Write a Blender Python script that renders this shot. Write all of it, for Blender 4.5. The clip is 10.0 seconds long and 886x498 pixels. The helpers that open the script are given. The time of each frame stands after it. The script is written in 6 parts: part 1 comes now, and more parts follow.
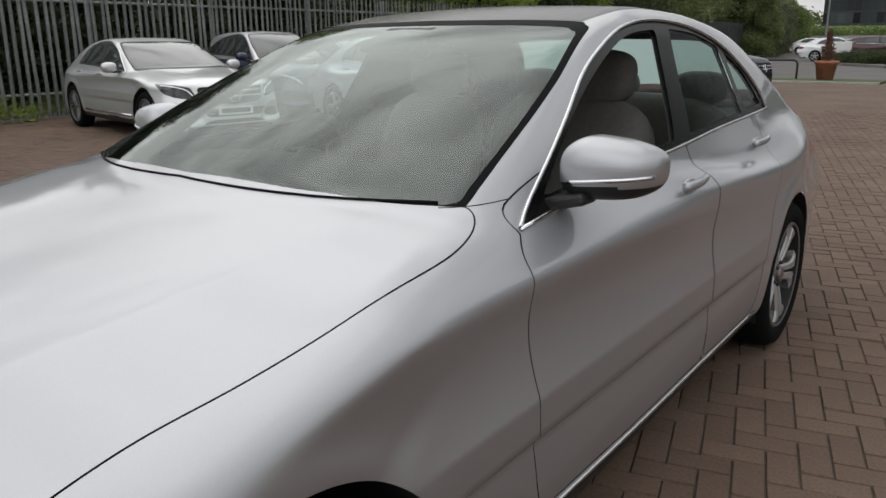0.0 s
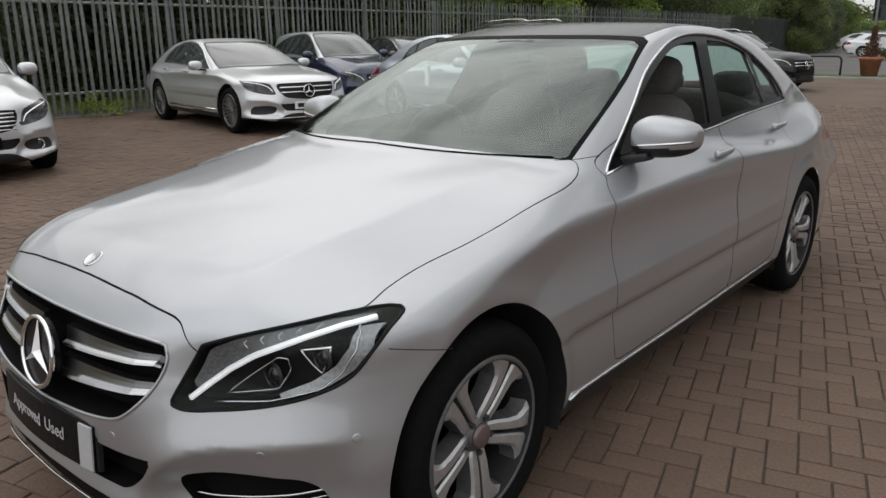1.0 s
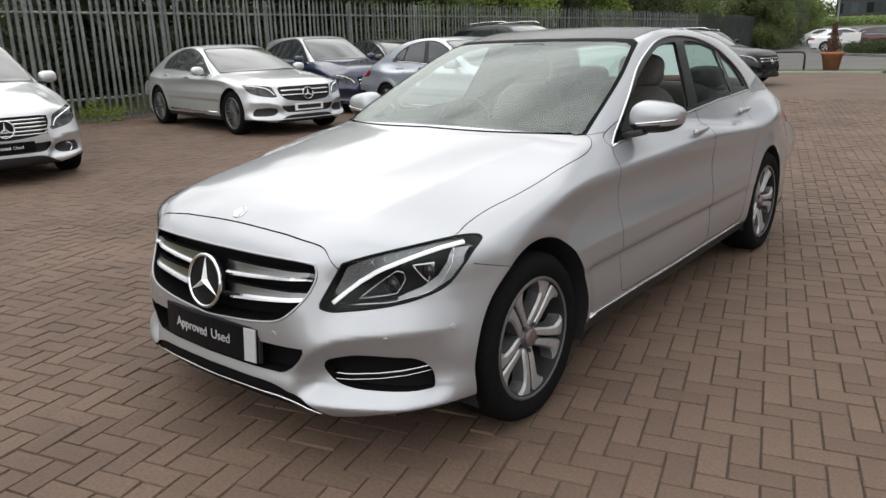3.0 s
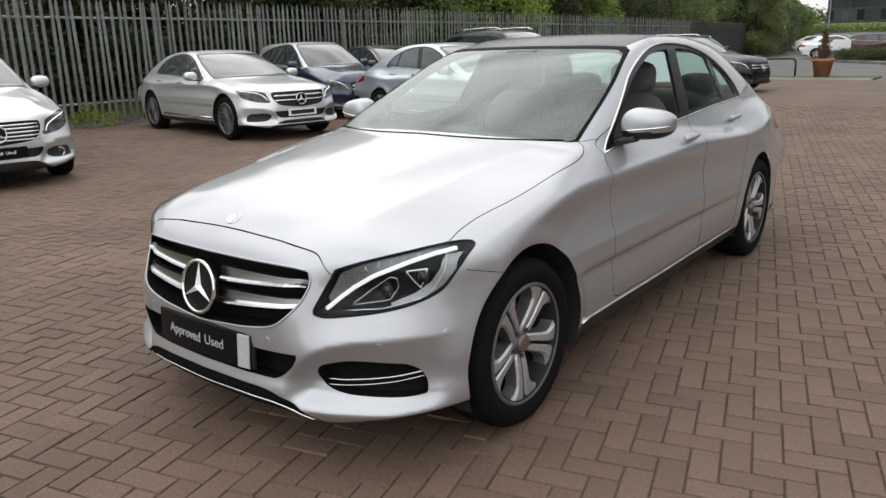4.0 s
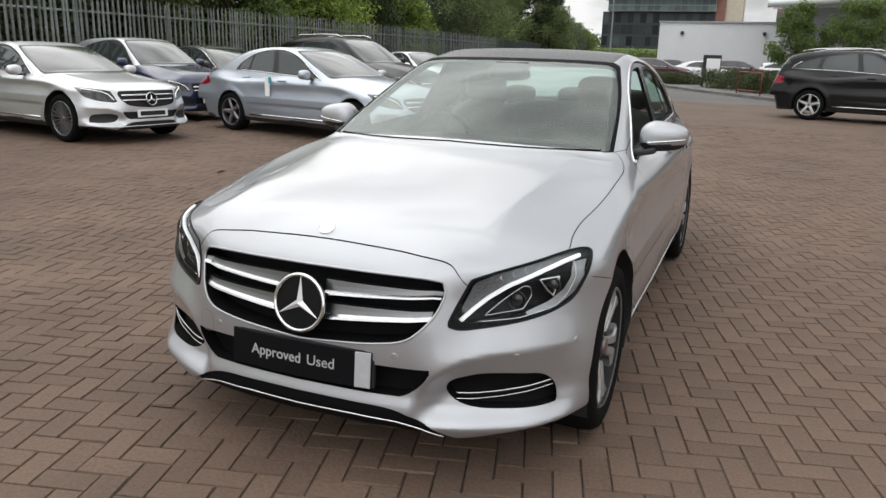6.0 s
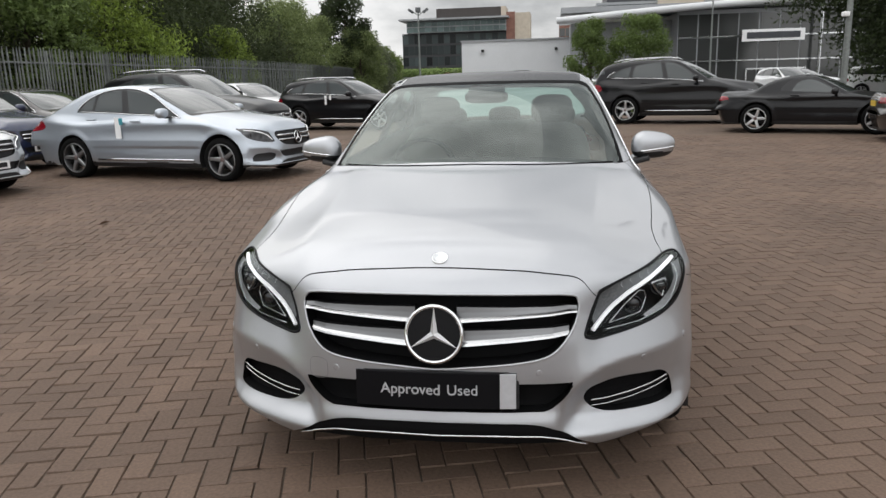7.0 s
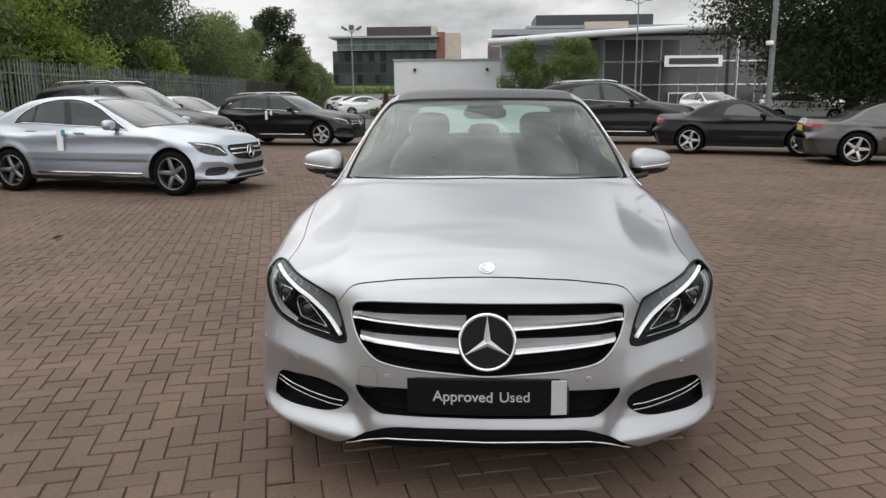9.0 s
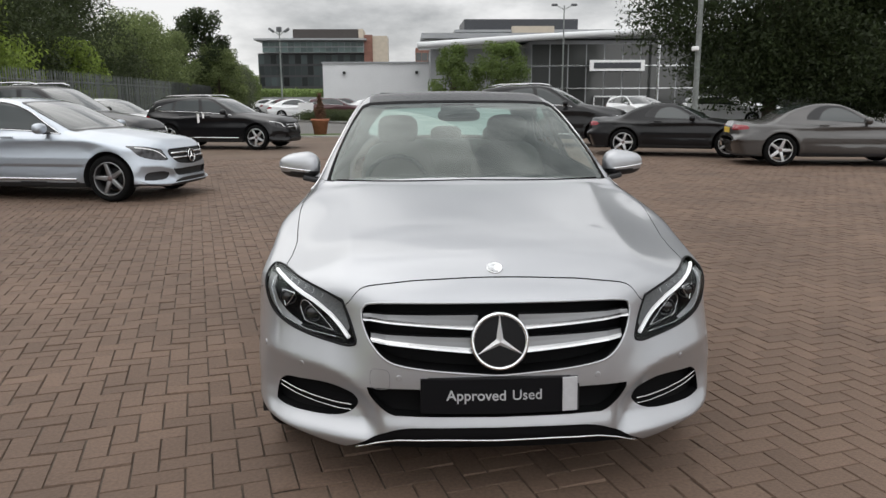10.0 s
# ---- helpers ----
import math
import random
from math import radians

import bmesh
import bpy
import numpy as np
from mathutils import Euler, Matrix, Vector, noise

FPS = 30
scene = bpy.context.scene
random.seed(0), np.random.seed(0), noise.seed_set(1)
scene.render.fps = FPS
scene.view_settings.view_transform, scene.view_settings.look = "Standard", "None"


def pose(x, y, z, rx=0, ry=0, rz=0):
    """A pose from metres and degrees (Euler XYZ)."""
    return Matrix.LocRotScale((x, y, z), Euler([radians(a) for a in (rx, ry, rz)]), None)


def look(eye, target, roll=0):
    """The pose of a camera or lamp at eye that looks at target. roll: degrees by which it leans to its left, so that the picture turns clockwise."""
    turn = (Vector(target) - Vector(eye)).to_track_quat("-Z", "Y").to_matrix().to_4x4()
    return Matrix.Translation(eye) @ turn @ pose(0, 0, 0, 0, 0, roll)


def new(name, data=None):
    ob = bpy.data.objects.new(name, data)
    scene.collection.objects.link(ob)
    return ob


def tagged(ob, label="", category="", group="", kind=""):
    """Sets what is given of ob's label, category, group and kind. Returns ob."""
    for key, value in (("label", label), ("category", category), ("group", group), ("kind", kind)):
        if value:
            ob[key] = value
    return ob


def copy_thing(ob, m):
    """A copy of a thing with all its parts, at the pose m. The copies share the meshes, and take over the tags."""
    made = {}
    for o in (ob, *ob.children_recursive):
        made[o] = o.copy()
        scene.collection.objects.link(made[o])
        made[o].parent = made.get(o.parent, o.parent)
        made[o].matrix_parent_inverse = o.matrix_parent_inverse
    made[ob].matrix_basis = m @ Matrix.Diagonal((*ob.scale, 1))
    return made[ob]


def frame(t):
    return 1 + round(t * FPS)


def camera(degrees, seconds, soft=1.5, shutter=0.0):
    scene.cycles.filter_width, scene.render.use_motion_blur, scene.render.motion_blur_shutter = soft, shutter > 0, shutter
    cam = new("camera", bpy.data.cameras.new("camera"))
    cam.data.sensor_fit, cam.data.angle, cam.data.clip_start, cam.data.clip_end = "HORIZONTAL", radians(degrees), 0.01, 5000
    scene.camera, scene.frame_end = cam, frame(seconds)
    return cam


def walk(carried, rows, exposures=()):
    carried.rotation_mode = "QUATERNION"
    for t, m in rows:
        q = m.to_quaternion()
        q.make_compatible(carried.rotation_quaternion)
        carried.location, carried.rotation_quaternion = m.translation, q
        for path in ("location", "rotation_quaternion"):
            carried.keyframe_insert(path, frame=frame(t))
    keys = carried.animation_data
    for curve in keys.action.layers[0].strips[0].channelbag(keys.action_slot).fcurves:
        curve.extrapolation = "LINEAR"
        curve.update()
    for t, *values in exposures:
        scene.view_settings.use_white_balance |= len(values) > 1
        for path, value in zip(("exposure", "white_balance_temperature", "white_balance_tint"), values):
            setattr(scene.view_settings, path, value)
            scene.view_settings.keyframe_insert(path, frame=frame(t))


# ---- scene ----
cam = camera(61.3, 10.0)
PATH = [
    (0, (1.615, -0.568, 1.327), (0.436, 0.956, 0.792), -0.4),
    (0.5, (1.753, -1.027, 1.337), (0.549, 0.466, 0.772), -0.5),
    (1, (1.992, -1.465, 1.385), (0.736, -0.006, 0.841), -0.6),
    (1.5, (2.07, -1.821, 1.39), (0.817, -0.355, 0.859), -0.5),
    (2, (2.166, -2.069, 1.399), (0.936, -0.588, 0.858), -0.7),
    (2.5, (2.226, -2.198, 1.402), (1.009, -0.708, 0.857), -1.4),
    (4, (2.253, -2.229, 1.411), (1.056, -0.715, 0.884), -1.4),
    (4.5, (2.239, -2.231, 1.412), (1.05, -0.709, 0.895), -1.3),
    (5, (2.075, -2.331, 1.412), (0.942, -0.767, 0.894), 1.8),
    (5.5, (1.752, -2.542, 1.393), (0.802, -0.856, 0.89), 1.6),
    (5.7, (1.59, -2.615, 1.395), (0.715, -0.887, 0.897), 1.4),
    (6.8, (0.546, -3.038, 1.421), (0.187, -1.133, 0.932), 0.1),
    (7, (0.382, -3.062, 1.416), (0.091, -1.134, 0.971), -1.6),
    (7.5, (0.058, -3.133, 1.403), (-0.064, -1.181, 0.984), -1.6),
    (8, (-0.031, -3.148, 1.415), (-0.128, -1.191, 1.013), -1.2),
    (8.5, (-0.018, -3.151, 1.402), (-0.117, -1.193, 1.005), -0.6),
    (9, (-0.022, -3.149, 1.406), (-0.123, -1.192, 1.004), -0.4),
    (9.5, (-0.051, -3.147, 1.405), (-0.121, -1.188, 1.008), -0.1),
    (10, (-0.294, -3.168, 1.404), (-0.208, -1.21, 1.009), -0.3),
]
EXPOSURES = [(0, -0.58), (0.5, -0.74), (1, -0.54), (1.5, -0.40), (2, -0.17), (2.5, -0.08), (5.5, -0.08), (7, -0.2), (10, -0.2)]
walk(cam, [(t, look(eye, target, roll)) for t, eye, target, roll in PATH], EXPOSURES)

# ---- light ----
SUN_UP, SUN_ROUND = 50.0, 303.0
world = bpy.data.worlds.new("sky")
scene.world = world
world.use_nodes = True
wn, wl = world.node_tree.nodes, world.node_tree.links
wn.clear()
w_out, w_bg = wn.new("ShaderNodeOutputWorld"), wn.new("ShaderNodeBackground")
w_sky = wn.new("ShaderNodeTexSky")
w_sky.sky_type, w_sky.sun_disc = "NISHITA", False
w_sky.sun_elevation, w_sky.sun_rotation = radians(SUN_UP), radians(SUN_ROUND)
w_co, w_map = wn.new("ShaderNodeTexCoord"), wn.new("ShaderNodeMapping")
w_map.inputs["Scale"].default_value = (1.0, 1.0, 2.6)
w_cloud, w_ramp, w_mix = wn.new("ShaderNodeTexNoise"), wn.new("ShaderNodeValToRGB"), wn.new("ShaderNodeMix")
w_cloud.inputs["Scale"].default_value, w_cloud.inputs["Detail"].default_value, w_cloud.inputs["Roughness"].default_value = 2.9, 8, 0.58
w_ramp.color_ramp.elements[0].position, w_ramp.color_ramp.elements[0].color = 0.33, (5.4, 5.55, 5.7, 1)
w_ramp.color_ramp.elements[1].position, w_ramp.color_ramp.elements[1].color = 0.56, (14.2, 14.2, 14.2, 1)
w_mix.data_type = "RGBA"
w_mix.inputs["Factor"].default_value = 0.92
wl.new(w_co.outputs["Generated"], w_map.inputs["Vector"])
wl.new(w_map.outputs["Vector"], w_cloud.inputs["Vector"])
wl.new(w_cloud.outputs["Fac"], w_ramp.inputs["Fac"])
wl.new(w_sky.outputs["Color"], w_mix.inputs["A"])
wl.new(w_ramp.outputs["Color"], w_mix.inputs["B"])
w_sep, w_up, w_mul = wn.new("ShaderNodeSeparateXYZ"), wn.new("ShaderNodeMapRange"), wn.new("ShaderNodeVectorMath")
w_up.inputs["From Min"].default_value, w_up.inputs["From Max"].default_value = 0.2, 0.95
w_up.inputs["To Min"].default_value, w_up.inputs["To Max"].default_value = 1.32, 2.5
w_mul.operation = "MULTIPLY"
wl.new(w_co.outputs["Generated"], w_sep.inputs["Vector"])
wl.new(w_sep.outputs["Z"], w_up.inputs["Value"])
wl.new(w_mix.outputs["Result"], w_mul.inputs[0])
wl.new(w_up.outputs["Result"], w_mul.inputs[1])
w_dot, w_pow, w_gain, w_lit = wn.new("ShaderNodeVectorMath"), wn.new("ShaderNodeMath"), wn.new("ShaderNodeMapRange"), wn.new("ShaderNodeVectorMath")
w_dot.operation, w_lit.operation, w_pow.operation = "DOT_PRODUCT", "MULTIPLY", "POWER"
w_dot.inputs[1].default_value = (math.sin(radians(SUN_ROUND)) * math.cos(radians(SUN_UP)), math.cos(radians(SUN_ROUND)) * math.cos(radians(SUN_UP)), math.sin(radians(SUN_UP)))
w_pow.use_clamp, w_pow.inputs[1].default_value = True, 10.0
w_gain.inputs["To Min"].default_value, w_gain.inputs["To Max"].default_value = 0.9, 1.2
wl.new(w_co.outputs["Generated"], w_dot.inputs[0])
wl.new(w_dot.outputs["Value"], w_pow.inputs[0])
wl.new(w_pow.outputs["Value"], w_gain.inputs["Value"])
wl.new(w_mul.outputs["Vector"], w_lit.inputs[0])
wl.new(w_gain.outputs["Result"], w_lit.inputs[1])
# sky made brighter towards the south, added to light the car's front
w_side, w_far, w_more, w_open = wn.new("ShaderNodeVectorMath"), wn.new("ShaderNodeMath"), wn.new("ShaderNodeMapRange"), wn.new("ShaderNodeVectorMath")
w_side.operation, w_open.operation, w_far.operation = "DOT_PRODUCT", "MULTIPLY", "POWER"
w_side.inputs[1].default_value = (0.15, -0.96, 0.25)
w_far.use_clamp, w_far.inputs[1].default_value = True, 2.5
w_more.inputs["To Min"].default_value, w_more.inputs["To Max"].default_value = 1.0, 1.9
wl.new(w_co.outputs["Generated"], w_side.inputs[0])
wl.new(w_side.outputs["Value"], w_far.inputs[0])
wl.new(w_far.outputs["Value"], w_more.inputs["Value"])
wl.new(w_lit.outputs["Vector"], w_open.inputs[0])
wl.new(w_more.outputs["Result"], w_open.inputs[1])
wl.new(w_open.outputs["Vector"], w_bg.inputs["Color"])
w_bg.inputs["Strength"].default_value = 0.065
wl.new(w_bg.outputs["Background"], w_out.inputs["Surface"])

sun = new("sun", bpy.data.lights.new("sun", "SUN"))
sun.data.energy, sun.data.angle, sun.data.color = 0.8, radians(80), (1.0, 0.97, 0.92)
sun.matrix_world = look((0, 0, 30), (30 * math.sin(radians(SUN_ROUND)) * -1, 30 * math.cos(radians(SUN_ROUND)) * -1, 30 - 36))


# ---- materials ----
def material(name, colour, rough=0.5, metal=0.0, coat=0.0, grain=0.0, size=30.0, stain=0.0, stain_size=1.5, bump=0.0, emit=None, vary=0.0, ior=1.45, island=0.0, coat_rough=0.04, coat_ior=1.5):
    """A surface: its colour, mottled finely (grain) and broadly (stain), with relief; vary: by object, island: by loose piece."""
    m = bpy.data.materials.new(name)
    m.use_nodes = True
    n, l = m.node_tree.nodes, m.node_tree.links
    b = n["Principled BSDF"]
    b.inputs["Base Color"].default_value = (*colour, 1)
    b.inputs["Roughness"].default_value, b.inputs["Metallic"].default_value, b.inputs["IOR"].default_value = rough, metal, ior
    b.inputs["Coat IOR"].default_value = coat_ior
    b.inputs["Coat Weight"].default_value, b.inputs["Coat Roughness"].default_value = coat, coat_rough
    if emit:
        b.inputs["Emission Color"].default_value, b.inputs["Emission Strength"].default_value = (*emit[:3], 1), emit[3]
    co = n.new("ShaderNodeTexCoord")
    value = None
    for amount, scale, detail in ((grain, size, 4), (stain, stain_size, 5)):
        if amount:
            t = n.new("ShaderNodeTexNoise")
            t.inputs["Scale"].default_value, t.inputs["Detail"].default_value = scale, detail
            l.new(co.outputs["Object"], t.inputs["Vector"])
            r = n.new("ShaderNodeMapRange")
            r.inputs["From Min"].default_value, r.inputs["From Max"].default_value = 0.3, 0.7
            r.inputs["To Min"].default_value, r.inputs["To Max"].default_value = 1 - amount, 1 + amount
            l.new(t.outputs["Fac"], r.inputs["Value"])
            value = (value or []) + [r.outputs["Result"]]
    if vary or island:
        src = n.new("ShaderNodeObjectInfo") if vary else n.new("ShaderNodeNewGeometry")
        r = n.new("ShaderNodeMapRange")
        r.inputs["To Min"].default_value, r.inputs["To Max"].default_value = 1 - (vary or island), 1 + (vary or island)
        l.new(src.outputs["Random" if vary else "Random Per Island"], r.inputs["Value"])
        value = (value or []) + [r.outputs["Result"]]
    if value:
        h = n.new("ShaderNodeHueSaturation")
        h.inputs["Color"].default_value = (*colour, 1)
        out = value[0]
        for v in value[1:]:
            p = n.new("ShaderNodeMath")
            p.operation = "MULTIPLY"
            l.new(out, p.inputs[0])
            l.new(v, p.inputs[1])
            out = p.outputs["Value"]
        l.new(out, h.inputs["Value"])
        l.new(h.outputs["Color"], b.inputs["Base Color"])
    if bump:
        t = n.new("ShaderNodeTexNoise")
        t.inputs["Scale"].default_value, t.inputs["Detail"].default_value = size, 5
        l.new(co.outputs["Object"], t.inputs["Vector"])
        k = n.new("ShaderNodeBump")
        k.inputs["Strength"].default_value, k.inputs["Distance"].default_value = bump, 0.01
        l.new(t.outputs["Fac"], k.inputs["Height"])
        l.new(k.outputs["Normal"], b.inputs["Normal"])
    return m


def glass(name, tint, gloss=1.0, ior=1.5):
    """A thin pane: what lies behind it, tinted, under a mirror sheen that grows towards grazing view."""
    m = bpy.data.materials.new(name)
    m.use_nodes = True
    n, l = m.node_tree.nodes, m.node_tree.links
    n.clear()
    out, mix, clear, shine, fres = (n.new("ShaderNode" + k) for k in ("OutputMaterial", "MixShader", "BsdfTransparent", "BsdfGlossy", "Fresnel"))
    clear.inputs["Color"].default_value = (*tint, 1)
    shine.inputs["Roughness"].default_value = 0.01
    shine.inputs["Color"].default_value = (gloss * 0.93, gloss, gloss * 0.97, 1)
    fres.inputs["IOR"].default_value = ior
    l.new(fres.outputs["Fac"], mix.inputs["Fac"])
    l.new(clear.outputs["BSDF"], mix.inputs[1])
    l.new(shine.outputs["BSDF"], mix.inputs[2])
    l.new(mix.outputs["Shader"], out.inputs["Surface"])
    return m


def paint(name, colour, metal=0.8, rough=0.45):
    """Car paint: a metallic coat with fine flakes under clear lacquer."""
    return material(name, colour, rough, metal, coat=1.0, grain=0.05, size=900, coat_rough=0.05, coat_ior=1.62)


SILVER = paint("silver_paint", (0.402, 0.412, 0.432))
PLATE_BLACK = material("plate_black", (0.007, 0.007, 0.008), 0.3, ior=1.16)
BLACK_GLOSS = material("black_gloss", (0.012, 0.012, 0.013), 0.08, coat=0.5)
TRIM = material("black_trim", (0.016, 0.016, 0.017), 0.45, grain=0.1, size=200)
WINDOW_BLACK = material("window_black", (0.006, 0.006, 0.0065), 0.22, ior=1.28)
PLASTIC = material("black_plastic", (0.014, 0.014, 0.015), 0.6, grain=0.15, size=90, bump=0.1)
GAP = material("shut_line", (0.004, 0.004, 0.004), 0.9)
CHROME = material("chrome", (0.78, 0.79, 0.8), 0.09, 1.0)
STAR_SILVER = material("star_silver", (0.85, 0.85, 0.86), 0.38, 0.55)
ROOF_GLASS = material("roof_glass", (0.012, 0.012, 0.013), 0.22, ior=1.3)
SLAT_GREY = material("slat_grey", (0.19, 0.193, 0.197), 0.3, 1.0)
SLAT_BRIGHT = material("slat_bright", (0.54, 0.545, 0.55), 0.2, 1.0)
REFLECTOR = material("lamp_reflector", (0.16, 0.165, 0.17), 0.35, 0.5, grain=0.3, size=160, bump=0.15)
REFLECTOR_PALE = material("lamp_reflector_pale", (0.30, 0.305, 0.31), 0.3, 0.6, grain=0.25, size=120, bump=0.15)
SATIN = material("satin_chrome", (0.66, 0.67, 0.68), 0.22, 1.0)
RUBBER = material("rubber", (0.0075, 0.0075, 0.0075), 0.85, grain=0.2, size=60, bump=0.15, ior=1.15)
ALLOY = material("alloy", (0.56, 0.565, 0.575), 0.36, 0.75, coat=0.3)
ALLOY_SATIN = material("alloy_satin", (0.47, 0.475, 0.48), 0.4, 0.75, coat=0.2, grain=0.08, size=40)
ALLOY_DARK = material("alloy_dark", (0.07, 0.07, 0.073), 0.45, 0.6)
# inner rim coloured near black for the shade behind the spokes
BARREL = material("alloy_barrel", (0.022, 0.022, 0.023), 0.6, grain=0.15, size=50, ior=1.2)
# darker alloy for lip and hub; on spoke sides it paints their shade
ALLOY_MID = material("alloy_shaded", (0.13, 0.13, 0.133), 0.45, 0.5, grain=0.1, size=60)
STEEL = material("disc_steel", (0.06, 0.058, 0.057), 0.35, 1.0)
SCREEN_GLASS = glass("windscreen_glass", (0.56, 0.66, 0.62), 1.0, 1.74)
SIDE_GLASS = glass("side_glass", (0.62, 0.68, 0.65), 0.45, 1.28)
# translucent sheet that stands in for the bright view through the rear screen
DAYLIGHT_GLASS = bpy.data.materials.new("daylight_glass")
DAYLIGHT_GLASS.use_nodes = True
h_nodes = DAYLIGHT_GLASS.node_tree.nodes
h_through = h_nodes.new("ShaderNodeBsdfTranslucent")
h_through.inputs["Color"].default_value = (0.27, 0.35, 0.33, 1)
DAYLIGHT_GLASS.node_tree.links.new(h_through.outputs["BSDF"], h_nodes["Material Output"].inputs["Surface"])
HUB = material("hub_grey", (0.17, 0.13, 0.125), 0.4, 0.5)
LENS = glass("lamp_lens", (0.95, 0.96, 0.97), 0.7, 1.3)
LAMP_WHITE = material("lamp_white", (0.85, 0.86, 0.88), 0.2, emit=(1, 1, 1, 0.5))
LAMP_SMOKE = material("lamp_smoke", (0.05, 0.05, 0.053), 0.2, 0.5, coat=0.5, grain=0.8, size=14)
LAMP_DARK = material("lamp_dark", (0.05, 0.05, 0.055), 0.25, 0.5)
GRILLE_BLACK = material("grille_black", (0.0075, 0.0075, 0.008), 0.6, ior=1.12)
BADGE_BLACK = material("badge_black", (0.006, 0.006, 0.007), 0.3, ior=1.25)
LAMP_BLACK = material("lamp_black", (0.008, 0.008, 0.009), 0.4, ior=1.2)
LAMP_RED = material("lamp_red", (0.20, 0.004, 0.012), 0.15, coat=0.4)
LEATHER = material("grey_leather", (0.15, 0.143, 0.132), 0.5, grain=0.1, size=60, bump=0.1)
DASH = material("dashboard_dark", (0.035, 0.036, 0.036), 0.65, grain=0.1, size=80, bump=0.1)
LINING = material("cabin_lining", (0.06, 0.06, 0.06), 0.8, grain=0.1, size=40)
WHITE = material("white_print", (0.8, 0.8, 0.8), 0.5)
PALE = material("pale_grey_tab", (0.40, 0.40, 0.415), 0.4, grain=0.05, size=60)
PAVER = material("clay_paver", (0.122, 0.0805, 0.0575), 0.82, grain=0.16, size=70, stain=0.2, stain_size=0.8, bump=0.3, island=0.12)
PAVER_ONE = material("clay_paver_single", (0.122, 0.0805, 0.0575), 0.82, grain=0.16, size=70, stain=0.2, stain_size=0.8, bump=0.3, vary=0.12)
SAND = material("joint_sand", (0.068, 0.053, 0.041), 0.95, grain=0.3, size=60, stain=0.3, stain_size=1.2)
FAR_PAVING = material("far_paving", (0.116, 0.080, 0.0575), 0.85, grain=0.25, size=12, stain=0.2, stain_size=0.7, bump=0.2)
ASPHALT = material("asphalt", (0.118, 0.112, 0.106), 0.9, grain=0.2, size=30, stain=0.15, stain_size=0.4)
GRASS = material("grass", (0.06, 0.085, 0.025), 0.9, grain=0.4, size=25, stain=0.3, stain_size=0.6, bump=0.4)
GALV = material("galvanised_steel", (0.21, 0.225, 0.215), 0.55, 0.5, grain=0.2, size=14, stain=0.2, stain_size=2, vary=0.2)
BARK = material("bark", (0.07, 0.055, 0.04), 0.9, grain=0.35, size=12, bump=0.5)
CONCRETE = material("concrete", (0.32, 0.31, 0.29), 0.85, grain=0.15, size=20, stain=0.15)
ISLAND_KERB = material("weathered_kerb", (0.16, 0.155, 0.145), 0.9, grain=0.2, size=20, stain=0.3, stain_size=1.0)
WHITE_CLAD = material("white_cladding", (0.62, 0.63, 0.64), 0.5, grain=0.04, size=8, stain=0.07, stain_size=0.2)
GREY_CLAD = material("grey_cladding", (0.30, 0.31, 0.32), 0.45, grain=0.05, size=6, stain=0.1, stain_size=0.3)
DARK_CLAD = material("dark_cladding", (0.045, 0.048, 0.055), 0.4, grain=0.1, size=4)
BRICK_RED = material("red_brick", (0.22, 0.11, 0.085), 0.85, grain=0.2, size=10, stain=0.15)
BEIGE = material("beige_cladding", (0.48, 0.42, 0.34), 0.6, stain=0.08)
PANE = material("dark_pane", (0.045, 0.047, 0.046), 0.08, coat=0.3, vary=0.3)
TERRACOTTA = material("terracotta", (0.33, 0.13, 0.075), 0.8, grain=0.15, size=20, stain=0.2, stain_size=4)


# ---- helpers of this scene ----
def mesh_of(name, verts, faces, mats, normals=None, smooth=True, index=None):
    me = bpy.data.meshes.new(name)
    me.from_pydata([tuple(v) for v in np.asarray(verts, float)], [], [tuple(int(i) for i in q) for q in faces])
    for m in mats if isinstance(mats, (list, tuple)) else (mats,):
        me.materials.append(m)
    me.polygons.foreach_set("use_smooth", [smooth] * len(me.polygons))
    if index is not None:
        me.polygons.foreach_set("material_index", list(index))
    me.update()
    if normals is not None:
        me.normals_split_custom_set_from_vertices([tuple(v) for v in normals])
    return me


def put(name, me, parent=None, label="", m=None):
    ob = new(name, me)
    if parent is not None:
        ob.parent = parent
    if m is not None:
        ob.matrix_basis = m
    return tagged(ob, label)


def part(name, bm, mat, parent, label="", smooth=False):
    """Links a bmesh as one mesh object under a thing or a part."""
    me = bpy.data.meshes.new(name)
    bm.to_mesh(me)
    bm.free()
    me.materials.append(mat)
    me.polygons.foreach_set("use_smooth", [smooth] * len(me.polygons))
    return put(name, me, parent, label)


def thing(name, label, category, group="", m=None, kind=""):
    ob = new(name)
    ob.empty_display_size = 0.1
    if m is not None:
        ob.matrix_basis = m
    return tagged(ob, label, category, group, kind)


def box(cx, cy, cz, sx, sy, sz, bevel=0.0, bm=None, m=None):
    """A box by its middle and full sizes, with rounded edges."""
    own = bmesh.new()
    bmesh.ops.create_cube(own, size=1, matrix=Matrix.Diagonal((sx, sy, sz, 1)))
    if bevel:
        bmesh.ops.bevel(own, geom=own.edges[:], offset=bevel, segments=2, profile=0.5, affect="EDGES")
    bmesh.ops.transform(own, verts=own.verts, matrix=Matrix.Translation((cx, cy, cz)) @ (m or Matrix()))
    return joined(bm, own)


def joined(bm, own):
    if bm is None:
        return own
    me = bpy.data.meshes.new("tmp")
    own.to_mesh(me)
    own.free()
    bm.from_mesh(me)
    bpy.data.meshes.remove(me)
    return bm


